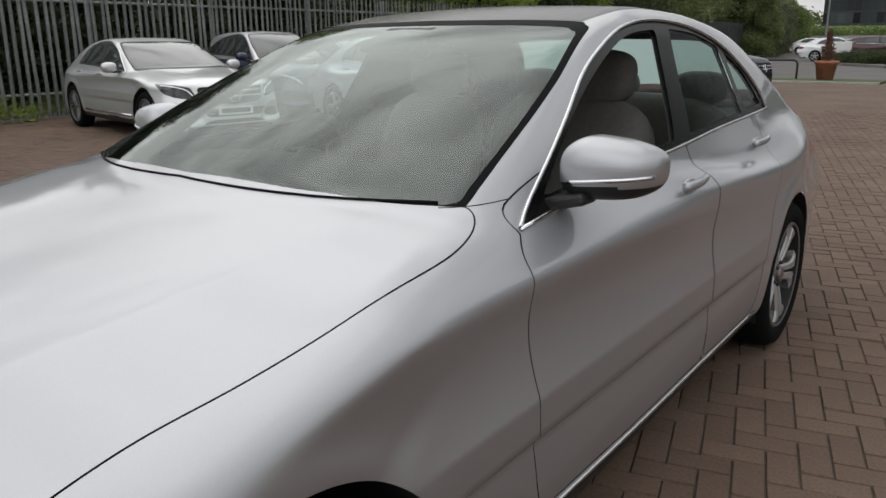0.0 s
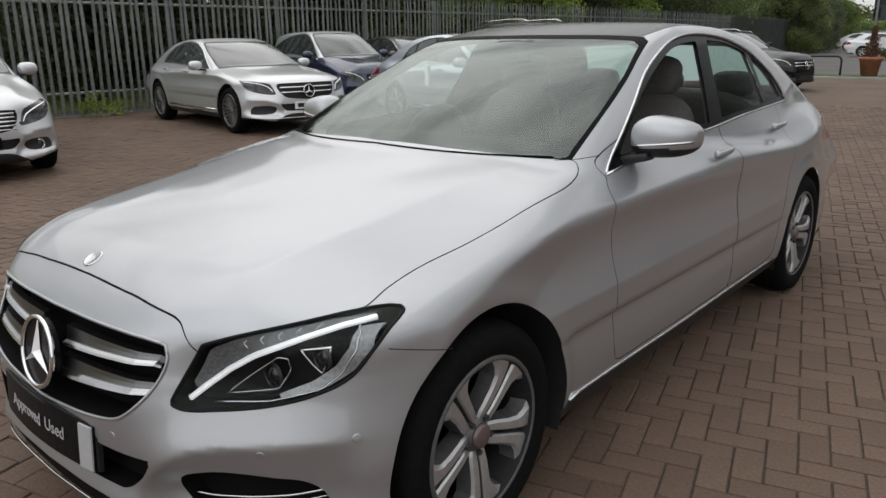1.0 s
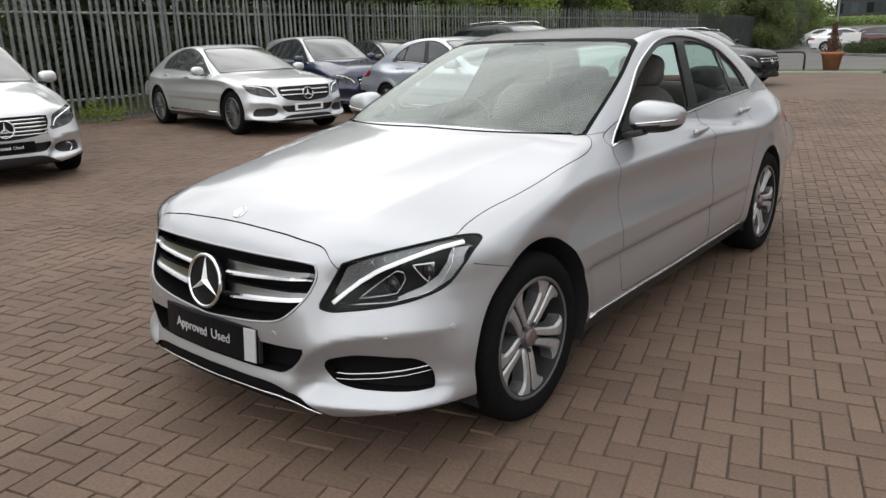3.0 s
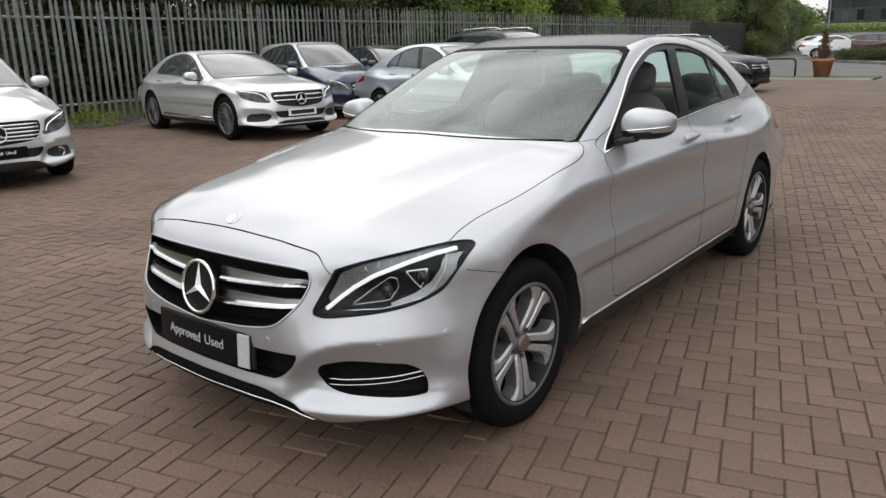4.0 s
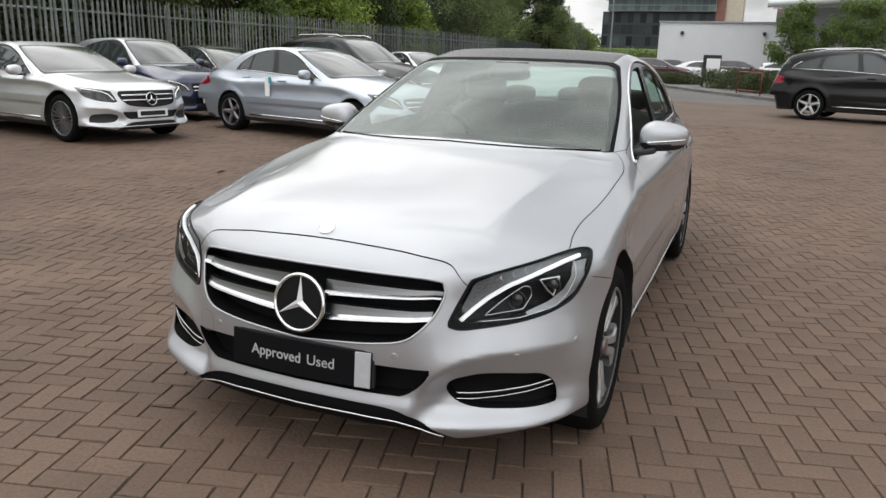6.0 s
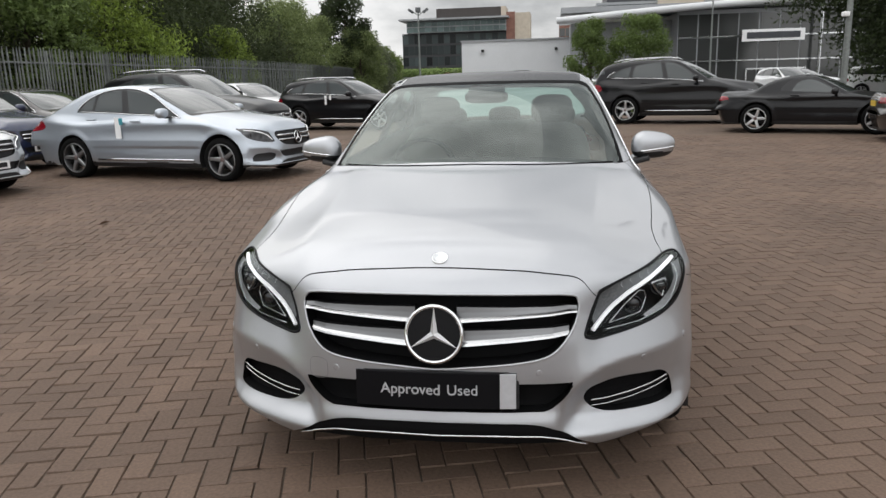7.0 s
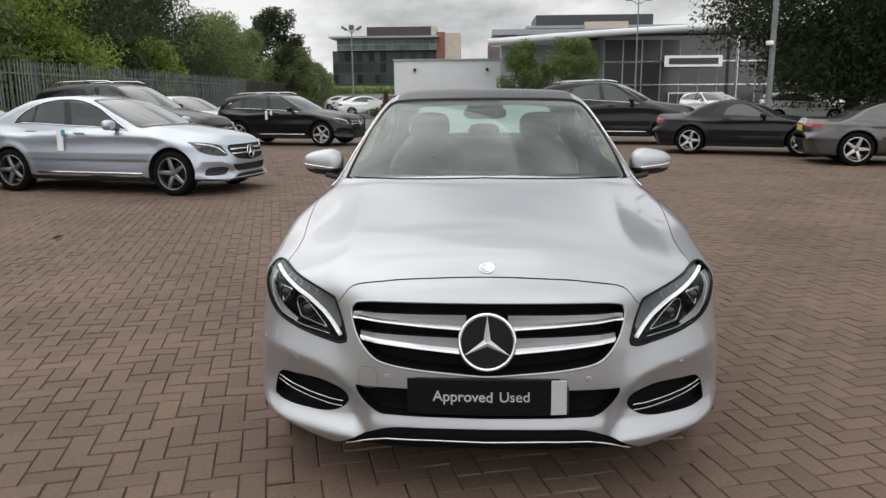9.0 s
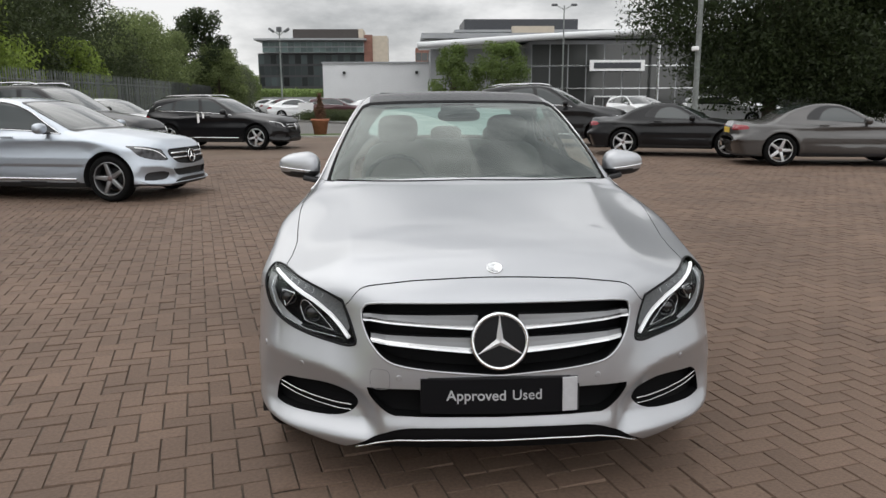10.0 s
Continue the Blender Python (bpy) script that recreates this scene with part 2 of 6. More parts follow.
def rod(a, b, r, sides=12, r2=None, bm=None):
    own = bmesh.new()
    a, b = Vector(a), Vector(b)
    turn = (b - a).to_track_quat("Z", "Y").to_matrix().to_4x4()
    bmesh.ops.create_cone(own, cap_ends=True, segments=sides, radius1=r, radius2=r if r2 is None else r2, depth=(b - a).length, matrix=Matrix.Translation((a + b) / 2) @ turn)
    return joined(bm, own)


def tube(pts, r, sides=8, closed=False, flat=1.0):
    """A bar along a line of points. Returns vertices and faces."""
    pts = np.asarray(pts, float)
    n = len(pts)
    d = np.gradient(pts, axis=0) if not closed else np.roll(pts, -1, 0) - np.roll(pts, 1, 0)
    d /= np.linalg.norm(d, axis=1)[:, None]
    worst = np.abs(d).max(0)
    ref = np.eye(3)[2 if worst[2] < 0.985 else int(np.argmin(worst))]
    s = np.cross(d, ref)
    s /= np.linalg.norm(s, axis=1)[:, None]
    u = np.cross(s, d)
    a = np.arange(sides) / sides * 2 * np.pi
    v = (pts[:, None] + r * (np.cos(a)[None, :, None] * s[:, None] + flat * np.sin(a)[None, :, None] * u[:, None])).reshape(-1, 3)
    f = []
    for i in range(n if closed else n - 1):
        for k in range(sides):
            j = (i + 1) % n
            f.append((i * sides + k, i * sides + (k + 1) % sides, j * sides + (k + 1) % sides, j * sides + k))
    if not closed:
        f += [tuple(range(sides))[::-1], tuple((n - 1) * sides + k for k in range(sides))]
    return v, f


def bar(name, pts, r, mat, parent, label="", sides=8, closed=False, flat=1.0):
    v, f = tube(pts, r, sides, closed, flat)
    return put(name, mesh_of(name, v, f, mat), parent, label)


def lathe(profile, sides=48, axis="x"):
    """Turns a (radius, along) outline round the x axis."""
    pr = np.array(profile, float)
    a = np.arange(sides) / sides * 2 * np.pi
    v = np.stack([np.repeat(pr[:, 1][:, None], sides, 1), pr[:, 0][:, None] * np.cos(a), pr[:, 0][:, None] * np.sin(a)], -1).reshape(-1, 3)
    f = [(i * sides + k, i * sides + (k + 1) % sides, (i + 1) * sides + (k + 1) % sides, (i + 1) * sides + k) for i in range(len(pr) - 1) for k in range(sides)]
    return v, f


def egg(c, r, p=2.5, seg=24, rings=14, m=None):
    """A rounded block: a superellipsoid of half sizes r about c."""
    a = np.linspace(0, 2 * np.pi, seg, endpoint=False)
    b = np.linspace(-np.pi / 2, np.pi / 2, rings)
    pw = lambda q: np.sign(q) * np.abs(q) ** (2 / p)
    v = np.stack([pw(np.cos(b))[:, None] * pw(np.cos(a)), pw(np.cos(b))[:, None] * pw(np.sin(a)), np.repeat(pw(np.sin(b))[:, None], seg, 1)], -1).reshape(-1, 3) * np.array(r)
    if m is not None:
        v = v @ np.array(m.to_3x3()).T
    v = v + np.array(c)
    f = [(i * seg + k, i * seg + (k + 1) % seg, (i + 1) * seg + (k + 1) % seg, (i + 1) * seg + k) for i in range(rings - 1) for k in range(seg)]
    return v, f


# ---- car surface ----
def curve(*pts, soft=24):
    """A smooth line through (u, v) points, as a function of u."""
    u, v = np.array(pts, float).T
    d = np.diff(v) / np.diff(u)
    m = np.r_[d[0], np.where(d[1:] * d[:-1] > 0, 2 * d[1:] * d[:-1] / (d[1:] + d[:-1] + 1e-12), 0), d[-1]]
    x = np.linspace(u[0], u[-1], 2400)
    i = np.clip(np.searchsorted(u, x, "right") - 1, 0, len(u) - 2)
    h = u[i + 1] - u[i]
    t = (x - u[i]) / h
    y = (v[i] * (1 + 2 * t) * (1 - t) ** 2 + h * m[i] * t * (1 - t) ** 2 + v[i + 1] * t * t * (3 - 2 * t) - h * m[i + 1] * t * t * (1 - t))
    n = soft
    ends = np.r_[y[0] + (y[1] - y[0]) * np.arange(-3 * n, 0), y, y[-1] + (y[-1] - y[-2]) * np.arange(1, 3 * n + 1)]
    k = np.exp(-0.5 * (np.arange(-3 * n, 3 * n + 1) / n) ** 2)
    y = np.convolve(ends, k / k.sum(), "valid")
    return lambda q: np.interp(q, x, y)


def step(a, b, q):
    t = np.clip((q - a) / (b - a), 0, 1)
    return t * t * (3 - 2 * t)


def smax(a, b, k):
    h = np.maximum(k - np.abs(a - b), 0) / k
    return np.maximum(a, b) + h * h * k / 4


def smin(a, b, k):
    """The lesser of two fields, with a soft join k wide."""
    return -smax(-a, -b, k)


WIDTH = curve((-0.9, 0.878), (-0.5, 0.892), (-0.2, 0.906), (0.1, 0.908), (0.6, 0.897), (1.4, 0.903), (2.3, 0.901), (2.84, 0.893), (3.2, 0.876), (3.5, 0.835), (3.8, 0.745), (4.0, 0.69))
CREASE = curve((-0.9, 0.72), (-0.3, 0.79), (0.17, 0.838), (0.5, 0.852), (1.0, 0.864), (2.0, 0.89), (2.8, 0.902), (3.3, 0.89), (4, 0.85))
TUCK = curve((-0.95, 0.16), (-0.7, 0.062), (-0.62, 0.028), (-0.54, 0.013), (-0.44, 0.006), (-0.3, 0.006), (-0.15, 0.010), (-0.03, 0.009), (-0.005, 0.012), (0.02, 0.028), (0.045, 0.052), (0.08, 0.088), (0.15, 0.16), (0.25, 0.26), (0.5, 0.5), soft=9)
NOSE = curve((0.0, -0.70), (0.2, -0.770), (0.28, -0.803), (0.31, -0.799), (0.345, -0.786), (0.45, -0.79), (0.55, -0.785), (0.62, -0.768), (0.70, -0.738), (0.75, -0.705), (0.80, -0.65), (0.9, -0.5), (1.5, 0.5))
BOW = curve((0, 0), (0.2, 0.006), (0.35, 0.022), (0.45, 0.045), (0.55, 0.082), (0.65, 0.135), (0.75, 0.198), (0.82, 0.27), (0.87, 0.36), (0.92, 0.50), (1.2, 1.2))
TOP = curve((-0.95, 0.60), (-0.72, 0.765), (-0.665, 0.80), (-0.607, 0.832), (-0.5, 0.866), (-0.3, 0.907), (0, 0.948), (0.3, 0.985), (0.55, 1.012), (0.8, 1.03), (1.2, 1.03), (2.5, 0.95), (3.1, 1.03), (3.4, 1.03), (3.7, 1.02), (4.0, 1.0))
CROWN = curve((0, 0), (0.15, 0.002), (0.3, 0.009), (0.45, 0.026), (0.53, 0.042), (0.6, 0.066), (0.7, 0.102), (0.8, 0.138), (0.95, 0.22), (1.3, 0.5))
FEATURE = curve((-0.9, 0.70), (-0.3, 0.775), (-0.115, 0.805), (0.05, 0.831), (0.27, 0.855), (0.6, 0.866), (0.8, 0.864), (1.1, 0.856), (1.45, 0.838), (2.0, 0.80), (2.6, 0.74), (4.0, 0.6))
HOLLOW = curve((-0.6, 0), (-0.006, 0), (0.0, 0.0004), (0.02, 0.0042), (0.06, 0.0105), (0.12, 0.0155), (0.2, 0.0175), (0.3, 0.0145), (0.42, 0.007), (0.55, 0.001), (0.62, 0), (0.9, 0), soft=7)
FOLD = curve((0.2, 0.14), (0.30, 0.225), (0.38, 0.315), (0.44, 0.388), (0.50, 0.440), (0.56, 0.470), (0.66, 0.488), (0.80, 0.50), (1.0, 0.51))
FLATTEN = curve((-0.9, 1.15), (-0.4, 1.0), (0, 0.8), (0.6, 0.4), (2.4, 0.45), (3.0, 0.8), (4.2, 1.0))
LEAN_IN = curve((0.6, 0.9), (0.93, 0.80), (1.0, 0.768), (1.1, 0.728), (1.2, 0.685), (1.3, 0.642), (1.37, 0.612), (1.42, 0.585), (1.47, 0.54), (1.8, 0.3))
ROOFS = {
    "saloon": curve((-1.0, 0.2), (0.2, 0.85), (0.45, 1.0), (0.8, 1.165), (1.1, 1.29), (1.3, 1.355), (1.5, 1.402), (1.9, 1.452), (2.2, 1.443), (2.6, 1.395), (2.9, 1.31), (3.2, 1.20), (3.5, 1.06), (4.2, 0.7)),
    "hatch": curve((-1.0, 0.2), (0.2, 0.85), (0.45, 1.0), (0.8, 1.165), (1.1, 1.29), (1.3, 1.355), (1.5, 1.402), (1.9, 1.436), (2.5, 1.43), (3.0, 1.405), (3.4, 1.35), (3.6, 1.28), (3.8, 1.05), (4.0, 0.7)),
    "coupe": curve((-1.0, 0.2), (0.2, 0.85), (0.45, 1.0), (0.8, 1.165), (1.1, 1.29), (1.3, 1.35), (1.5, 1.395), (1.8, 1.415), (2.1, 1.40), (2.4, 1.345), (2.7, 1.225), (2.95, 1.07), (3.2, 0.95), (4.2, 0.5)),
}
AXLES = (0.0, 2.84)


def FLOOR(p):
    """The height of the car's lower edge."""
    return 0.195 + 0.05 * step(0.52, 0.88, np.abs(p[:, 0])) * step(0.1, -0.2, p[:, 1])


def body_field(kind):
    """The car's outside as a field: negative inside. The front axle is at y = 0, the nose points to -y."""
    roof_line = ROOFS[kind]

    def field(p):
        x, y, z = np.abs(p[:, 0]), p[:, 1], p[:, 2]
        flare = 0
        for a in AXLES:
            r = np.hypot(y - a, z - 0.33)
            flare = flare + 0.014 * np.exp(-(((r - 0.385) / 0.05) ** 2)) * step(0.18, 0.3, z)
        flare = flare * (1 - 0.8 * step(2.9, 3.2, y))
        side = x - (WIDTH(y) - TUCK(z - CREASE(y)) * (1 - 0.7 * step(2.85, 3.15, y) * step(0.8, 0.6, z)) + flare) + 0.22 * step(2.85, 3.7, y) * np.maximum(z - 0.55, 0)
        swage = 0.335 + 0.055 * y - z
        side = side - 0.0012 * step(-0.012, 0.022, swage) * (1 - step(0.05, 0.16, swage)) * step(0.35, 0.7, y) * (1 - step(2.1, 2.5, y))
        side = side + 1.15 * HOLLOW(FEATURE(y) - z) * step(-0.32, 0.0, y) * (1 - step(1.3, 2.4, y))
        lamp = 0.062 * step(0.37, 0.58, x) * step(0.40, 0.60, z) * (1 - 0.85 * step(0.63, 0.80, z))
        dip = FOLD(x) - z
        fold = np.clip((dip + np.sqrt(dip * dip + 0.00008)) / 0.24, 0, 1)
        scoop = (0.056 * fold * (2 - fold) * step(0.235, 0.305, z) - 0.010 * step(0.28, 0.22, z)) * step(0.38, 0.47, x) * (1 - step(0.80, 0.90, x))
        front = (NOSE(z) + BOW(x) + lamp + scoop - y) * 0.9
        off = x - 0.50 - 0.083 * (y + 0.6)
        ridge = 0.0058 * np.exp(-np.sqrt(off * off + 4e-5) / 0.08) * step(-0.64, -0.45, y) * (1 - step(0.45, 0.62, y))
        top = z - (TOP(y) - CROWN(x) * FLATTEN(y) + ridge)
        back = y - (3.87 - 0.25 * np.maximum(x - 0.3, 0) ** 2 / 0.36 - 0.12 * step(0.75, 1.1, z) - 0.1 * step(0.5, 0.2, z))
        low = smax(smax(side, top, 0.05), smax(front, back, 0.03), 0.055)
        low = smax(low, FLOOR(p) - z, 0.022)
        bent = y - 0.43 * x * x * (1 - step(1.15, 1.8, y)) + 0.2 * x * x * step(2.6, 3.2, y)
        cap = (z - roof_line(bent) + 0.06 * x * x * step(1.2, 1.7, y)) * 0.85
        lean = (x - LEAN_IN(z) + 0.05 * np.maximum(y - 2.3, 0) ** 2) * 0.9
        high = smax(smax(cap, lean, 0.075), 0.5 - z, 0.02)
        return smin(low, high, 0.025 + 0.075 * step(2.0, 2.9, y) * step(0.80, 0.96, z))

    return field


def slope(field, p, e=2e-3):
    g = np.empty_like(p)
    for n in range(3):
        d = np.zeros(3)
        d[n] = e
        g[:, n] = (field(p + d) - field(p - d)) / (2 * e)
    return g


def settle(field, p, times=4):
    """Moves points onto the surface."""
    for _ in range(times):
        g = slope(field, p)
        p = p - np.clip(field(p) / np.maximum((g * g).sum(1), 0.05), -0.03, 0.03)[:, None] * g
    return p
# ---- end of car surface ----
# ---- car building ----
def surface(field, lo, hi, h):
    """The zero surface of a field as a quad net."""
    ax = [np.arange(lo[n], hi[n] + h, h) for n in range(3)]
    nx, ny, nz = (len(a) for a in ax)
    val = np.empty((nx, ny, nz))
    yy, zz = np.meshgrid(ax[1], ax[2], indexing="ij")
    for i, x in enumerate(ax[0]):
        val[i] = field(np.stack([np.full(yy.size, x), yy.ravel(), zz.ravel()], 1)).reshape(ny, nz)
    neg = val < 0
    c = np.zeros((nx - 1, ny - 1, nz - 1), int)
    for a in (0, 1):
        for b in (0, 1):
            for d in (0, 1):
                c += neg[a : nx - 1 + a, b : ny - 1 + b, d : nz - 1 + d]
    cells = np.argwhere((c > 0) & (c < 8))
    ids = -np.ones(c.shape, int)
    ids[tuple(cells.T)] = np.arange(len(cells))
    total, count = np.zeros((len(cells), 3)), np.zeros(len(cells))
    for axis in range(3):
        o1, o2 = [n for n in range(3) if n != axis]
        for p in (0, 1):
            for q in (0, 1):
                a = cells.copy()
                a[:, o1] += p
                a[:, o2] += q
                b = a.copy()
                b[:, axis] += 1
                va, vb = val[tuple(a.T)], val[tuple(b.T)]
                on = (va < 0) != (vb < 0)
                t = np.where(on, va / np.where(on, va - vb, 1), 0)
                spot = np.stack([ax[n][a[:, n]] for n in range(3)], 1)
                spot[:, axis] += t * h
                total[on] += spot[on]
                count[on] += 1
    verts = settle(field, total / count[:, None], 5)
    faces = []
    for axis in range(3):
        o1, o2 = (axis + 1) % 3, (axis + 2) % 3
        s0 = [slice(None)] * 3
        s1 = [slice(None)] * 3
        s0[axis], s1[axis] = slice(0, -1), slice(1, None)
        diff = neg[tuple(s0)] != neg[tuple(s1)]
        e = np.argwhere(diff)
        e = e[(e[:, o1] > 0) & (e[:, o2] > 0) & (e[:, o1] < ids.shape[o1]) & (e[:, o2] < ids.shape[o2])]
        def cell(d1, d2):
            k = e.copy()
            k[:, o1] -= d1
            k[:, o2] -= d2
            return ids[tuple(k.T)]
        quad = np.stack([cell(1, 1), cell(0, 1), cell(0, 0), cell(1, 0)], 1)
        flip = ~neg[tuple(e.T)]
        quad[flip] = quad[flip][:, ::-1]
        faces.append(quad[(quad >= 0).all(1)])
    return verts, np.concatenate(faces)


def rounded(pts, n=8):
    """A closed outline through points, smooth but where a point is given twice."""
    p = np.array(pts, float)
    out = []
    m = len(p)
    for i in range(m):
        a, b, c, d = p[i - 1], p[i], p[(i + 1) % m], p[(i + 2) % m]
        if np.allclose(b, c):
            continue
        t = np.linspace(0, 1, n, endpoint=False)[:, None]
        out.append(0.5 * (2 * b + (c - a) * t + (2 * a - 5 * b + 4 * c - d) * t**2 + (3 * b - a - 3 * c + d) * t**3))
    return np.concatenate(out)


def outline(axes, pts, gate=None, sharp=False, about=None):
    """A signed distance to a closed outline in two axes of |x|, y, z (negative inside), kept to where gate is negative."""
    poly = np.array(pts, float) if sharp else rounded(pts)
    a, b = poly, np.roll(poly, -1, 0)
    e = b - a
    ee = np.maximum((e * e).sum(1), 1e-12)

    def dist(p):
        q = np.stack([np.abs(p[:, 0]) if k == 0 else p[:, k] for k in axes], 1)
        best, inside = np.full(len(q), 9.0), np.zeros(len(q), bool)
        near = np.full(len(q), True)
        lo, hi = poly.min(0) - 0.1, poly.max(0) + 0.1
        near = ((q > lo) & (q < hi)).all(1)
        k = q[near]
        d2, odd = np.full(len(k), 9.0), np.zeros(len(k), bool)
        for i in range(len(a)):
            w = k - a[i]
            t = np.clip((w @ e[i]) / ee[i], 0, 1)
            d2 = np.minimum(d2, ((w - t[:, None] * e[i]) ** 2).sum(1))
            cross = (a[i][1] > k[:, 1]) != (b[i][1] > k[:, 1])
            with np.errstate(divide="ignore", invalid="ignore"):
                odd ^= cross & (k[:, 0] < e[i][0] * (k[:, 1] - a[i][1]) / (e[i][1] if e[i][1] else 1e-12) + a[i][0])
        best[near] = np.where(odd, -1, 1) * np.sqrt(d2)
        best[~near] = 0.1
        return np.maximum(best, gate(p)) if gate else best

    return dist


def front_only(p):
    return p[:, 1] - 0.1


def side_only(p):
    return 0.45 - np.abs(p[:, 0])


LAMP_OUT = [(0.485, 0.575), (0.485, 0.575), (0.508, 0.645), (0.537, 0.713), (0.537, 0.713), (0.60, 0.736), (0.668, 0.755), (0.745, 0.772), (0.80, 0.777), (0.834, 0.768), (0.849, 0.742), (0.844, 0.702), (0.818, 0.645), (0.765, 0.610), (0.682, 0.583), (0.58, 0.566), (0.52, 0.562)]
GRILLE_OUT = [(-0.2, 0.722), (-0.2, 0.722), (0.30, 0.722), (0.43, 0.716), (0.462, 0.700), (0.468, 0.665), (0.447, 0.605), (0.405, 0.553), (0.355, 0.523), (0.26, 0.506), (0.13, 0.494), (0, 0.486), (-0.2, 0.486), (-0.2, 0.486)]
INTAKE_OUT = [(-0.2, 0.437), (-0.2, 0.437), (0.3, 0.437), (0.455, 0.436), (0.455, 0.436), (0.43, 0.39), (0.375, 0.345), (0.3, 0.338), (-0.2, 0.335), (-0.2, 0.335)]
FOG_OUT = [(0.487, 0.352), (0.50, 0.390), (0.545, 0.407), (0.60, 0.416), (0.70, 0.411), (0.757, 0.405), (0.790, 0.372), (0.803, 0.312), (0.79, 0.300), (0.72, 0.293), (0.592, 0.297), (0.52, 0.317)]
LIP_OUT = [(-0.2, 0.302), (-0.2, 0.302), (0.2, 0.302), (0.33, 0.297), (0.40, 0.275), (0.47, 0.236), (0.53, 0.205), (0.53, 0.205), (0.5, 0.12), (-0.2, 0.12), (-0.2, 0.12)]
BONNET_OUT = [(-0.2, -0.95), (-0.2, -0.95), (0.50, -0.95), (0.54, -0.75), (0.55, -0.63), (0.55, -0.63), (0.61, -0.575), (0.68, -0.51), (0.75, -0.41), (0.772, -0.33), (0.762, -0.24), (0.762, -0.114), (0.780, 0.042), (0.796, 0.225), (0.801, 0.42), (0.792, 0.54), (0.764, 0.636), (0.728, 0.668), (0.68, 0.640), (0.56, 0.578), (0.45, 0.550), (0.3, 0.518), (0, 0.492), (-0.2, 0.492), (-0.2, 0.492)]
BONNET_LIP = curve((-0.1, 0.793), (0, 0.793), (0.27, 0.785), (0.374, 0.775), (0.43, 0.768), (0.463, 0.761), (0.485, 0.748), (0.50, 0.728), (0.51, 0.708), (0.6, 0.66), (1.2, 0.5))
SCREEN_OUT = [(-0.2, 0.90), (-0.2, 0.90), (0.73, 0.90), (0.73, 0.90), (0.718, 1.0), (0.684, 1.13), (0.638, 1.25), (0.584, 1.35), (0.555, 1.372), (0.51, 1.383), (0.3, 1.391), (-0.2, 1.395), (-0.2, 1.395)]
SCREEN_IN = [(-0.2, 1.012), (-0.2, 1.012), (0.3, 1.010), (0.55, 1.003), (0.688, 1.0), (0.695, 1.03), (0.672, 1.13), (0.626, 1.25), (0.573, 1.342), (0.543, 1.359), (0.50, 1.369), (0.3, 1.377), (-0.2, 1.381), (-0.2, 1.381)]
DLO_OUT = [(0.742, 0.942), (0.742, 0.942), (1.3, 0.984), (1.74, 1.002), (2.2, 1.027), (2.815, 1.046), (2.815, 1.046), (2.765, 1.128), (2.64, 1.222), (2.46, 1.305), (2.27, 1.357), (2.09, 1.383), (1.88, 1.391), (1.70, 1.377), (1.52, 1.337), (1.30, 1.254), (1.12, 1.15), (0.95, 1.052), (0.83, 0.986)]
PANE_F = [(0.90, 0.987), (0.90, 0.987), (1.3, 1.006), (1.74, 1.026), (1.74, 1.026), (1.81, 1.20), (1.865, 1.362), (1.865, 1.362), (1.68, 1.35), (1.52, 1.310), (1.31, 1.226), (1.10, 1.115)]
PANE_R = [(1.885, 1.034), (1.885, 1.034), (2.2, 1.05), (2.45, 1.06), (2.45, 1.06), (2.44, 1.17), (2.41, 1.305), (2.41, 1.305), (2.2, 1.350), (1.985, 1.365), (1.985, 1.365), (1.93, 1.2)]
PANE_Q = [(2.50, 1.066), (2.50, 1.066), (2.748, 1.072), (2.748, 1.072), (2.695, 1.145), (2.61, 1.217), (2.47, 1.281), (2.47, 1.281), (2.49, 1.16)]
ROOF_OUT = [(-0.2, 1.395), (-0.2, 1.395), (0.25, 1.40), (0.44, 1.425), (0.515, 1.46), (0.535, 1.54), (0.537, 2.0), (0.53, 2.5), (0.50, 2.7), (0.44, 2.76), (-0.2, 2.78), (-0.2, 2.78)]
DOOR_F = [(0.75, 0.99), (0.735, 0.935), (0.735, 0.935), (0.700, 0.905), (0.684, 0.862), (0.678, 0.78), (0.684, 0.66), (0.69, 0.56), (0.70, 0.45), (0.72, 0.335), (0.76, 0.30), (0.9, 0.297), (1.7, 0.297), (1.77, 0.31), (1.785, 0.36), (1.783, 0.6), (1.785, 0.8), (1.80, 1.0), (1.80, 1.0), (1.3, 1.05), (1.0, 1.05)]
DOOR_R = [(1.806, 1.0), (1.806, 1.0), (1.791, 0.8), (1.789, 0.6), (1.791, 0.36), (1.805, 0.31), (1.87, 0.297), (2.25, 0.297), (2.36, 0.31), (2.385, 0.40), (2.42, 0.56), (2.50, 0.71), (2.575, 0.85), (2.60, 0.95), (2.62, 1.08), (2.62, 1.08), (2.2, 1.1)]
TAIL_OUT = [(3.50, 0.80), (3.53, 0.86), (3.62, 0.90), (4.1, 0.92), (4.1, 0.75), (3.66, 0.755)]
REAR_SCREEN = [(-0.2, 1.11), (-0.2, 1.11), (0.60, 1.10), (0.52, 1.30), (0.40, 1.345), (-0.2, 1.355), (-0.2, 1.355)]


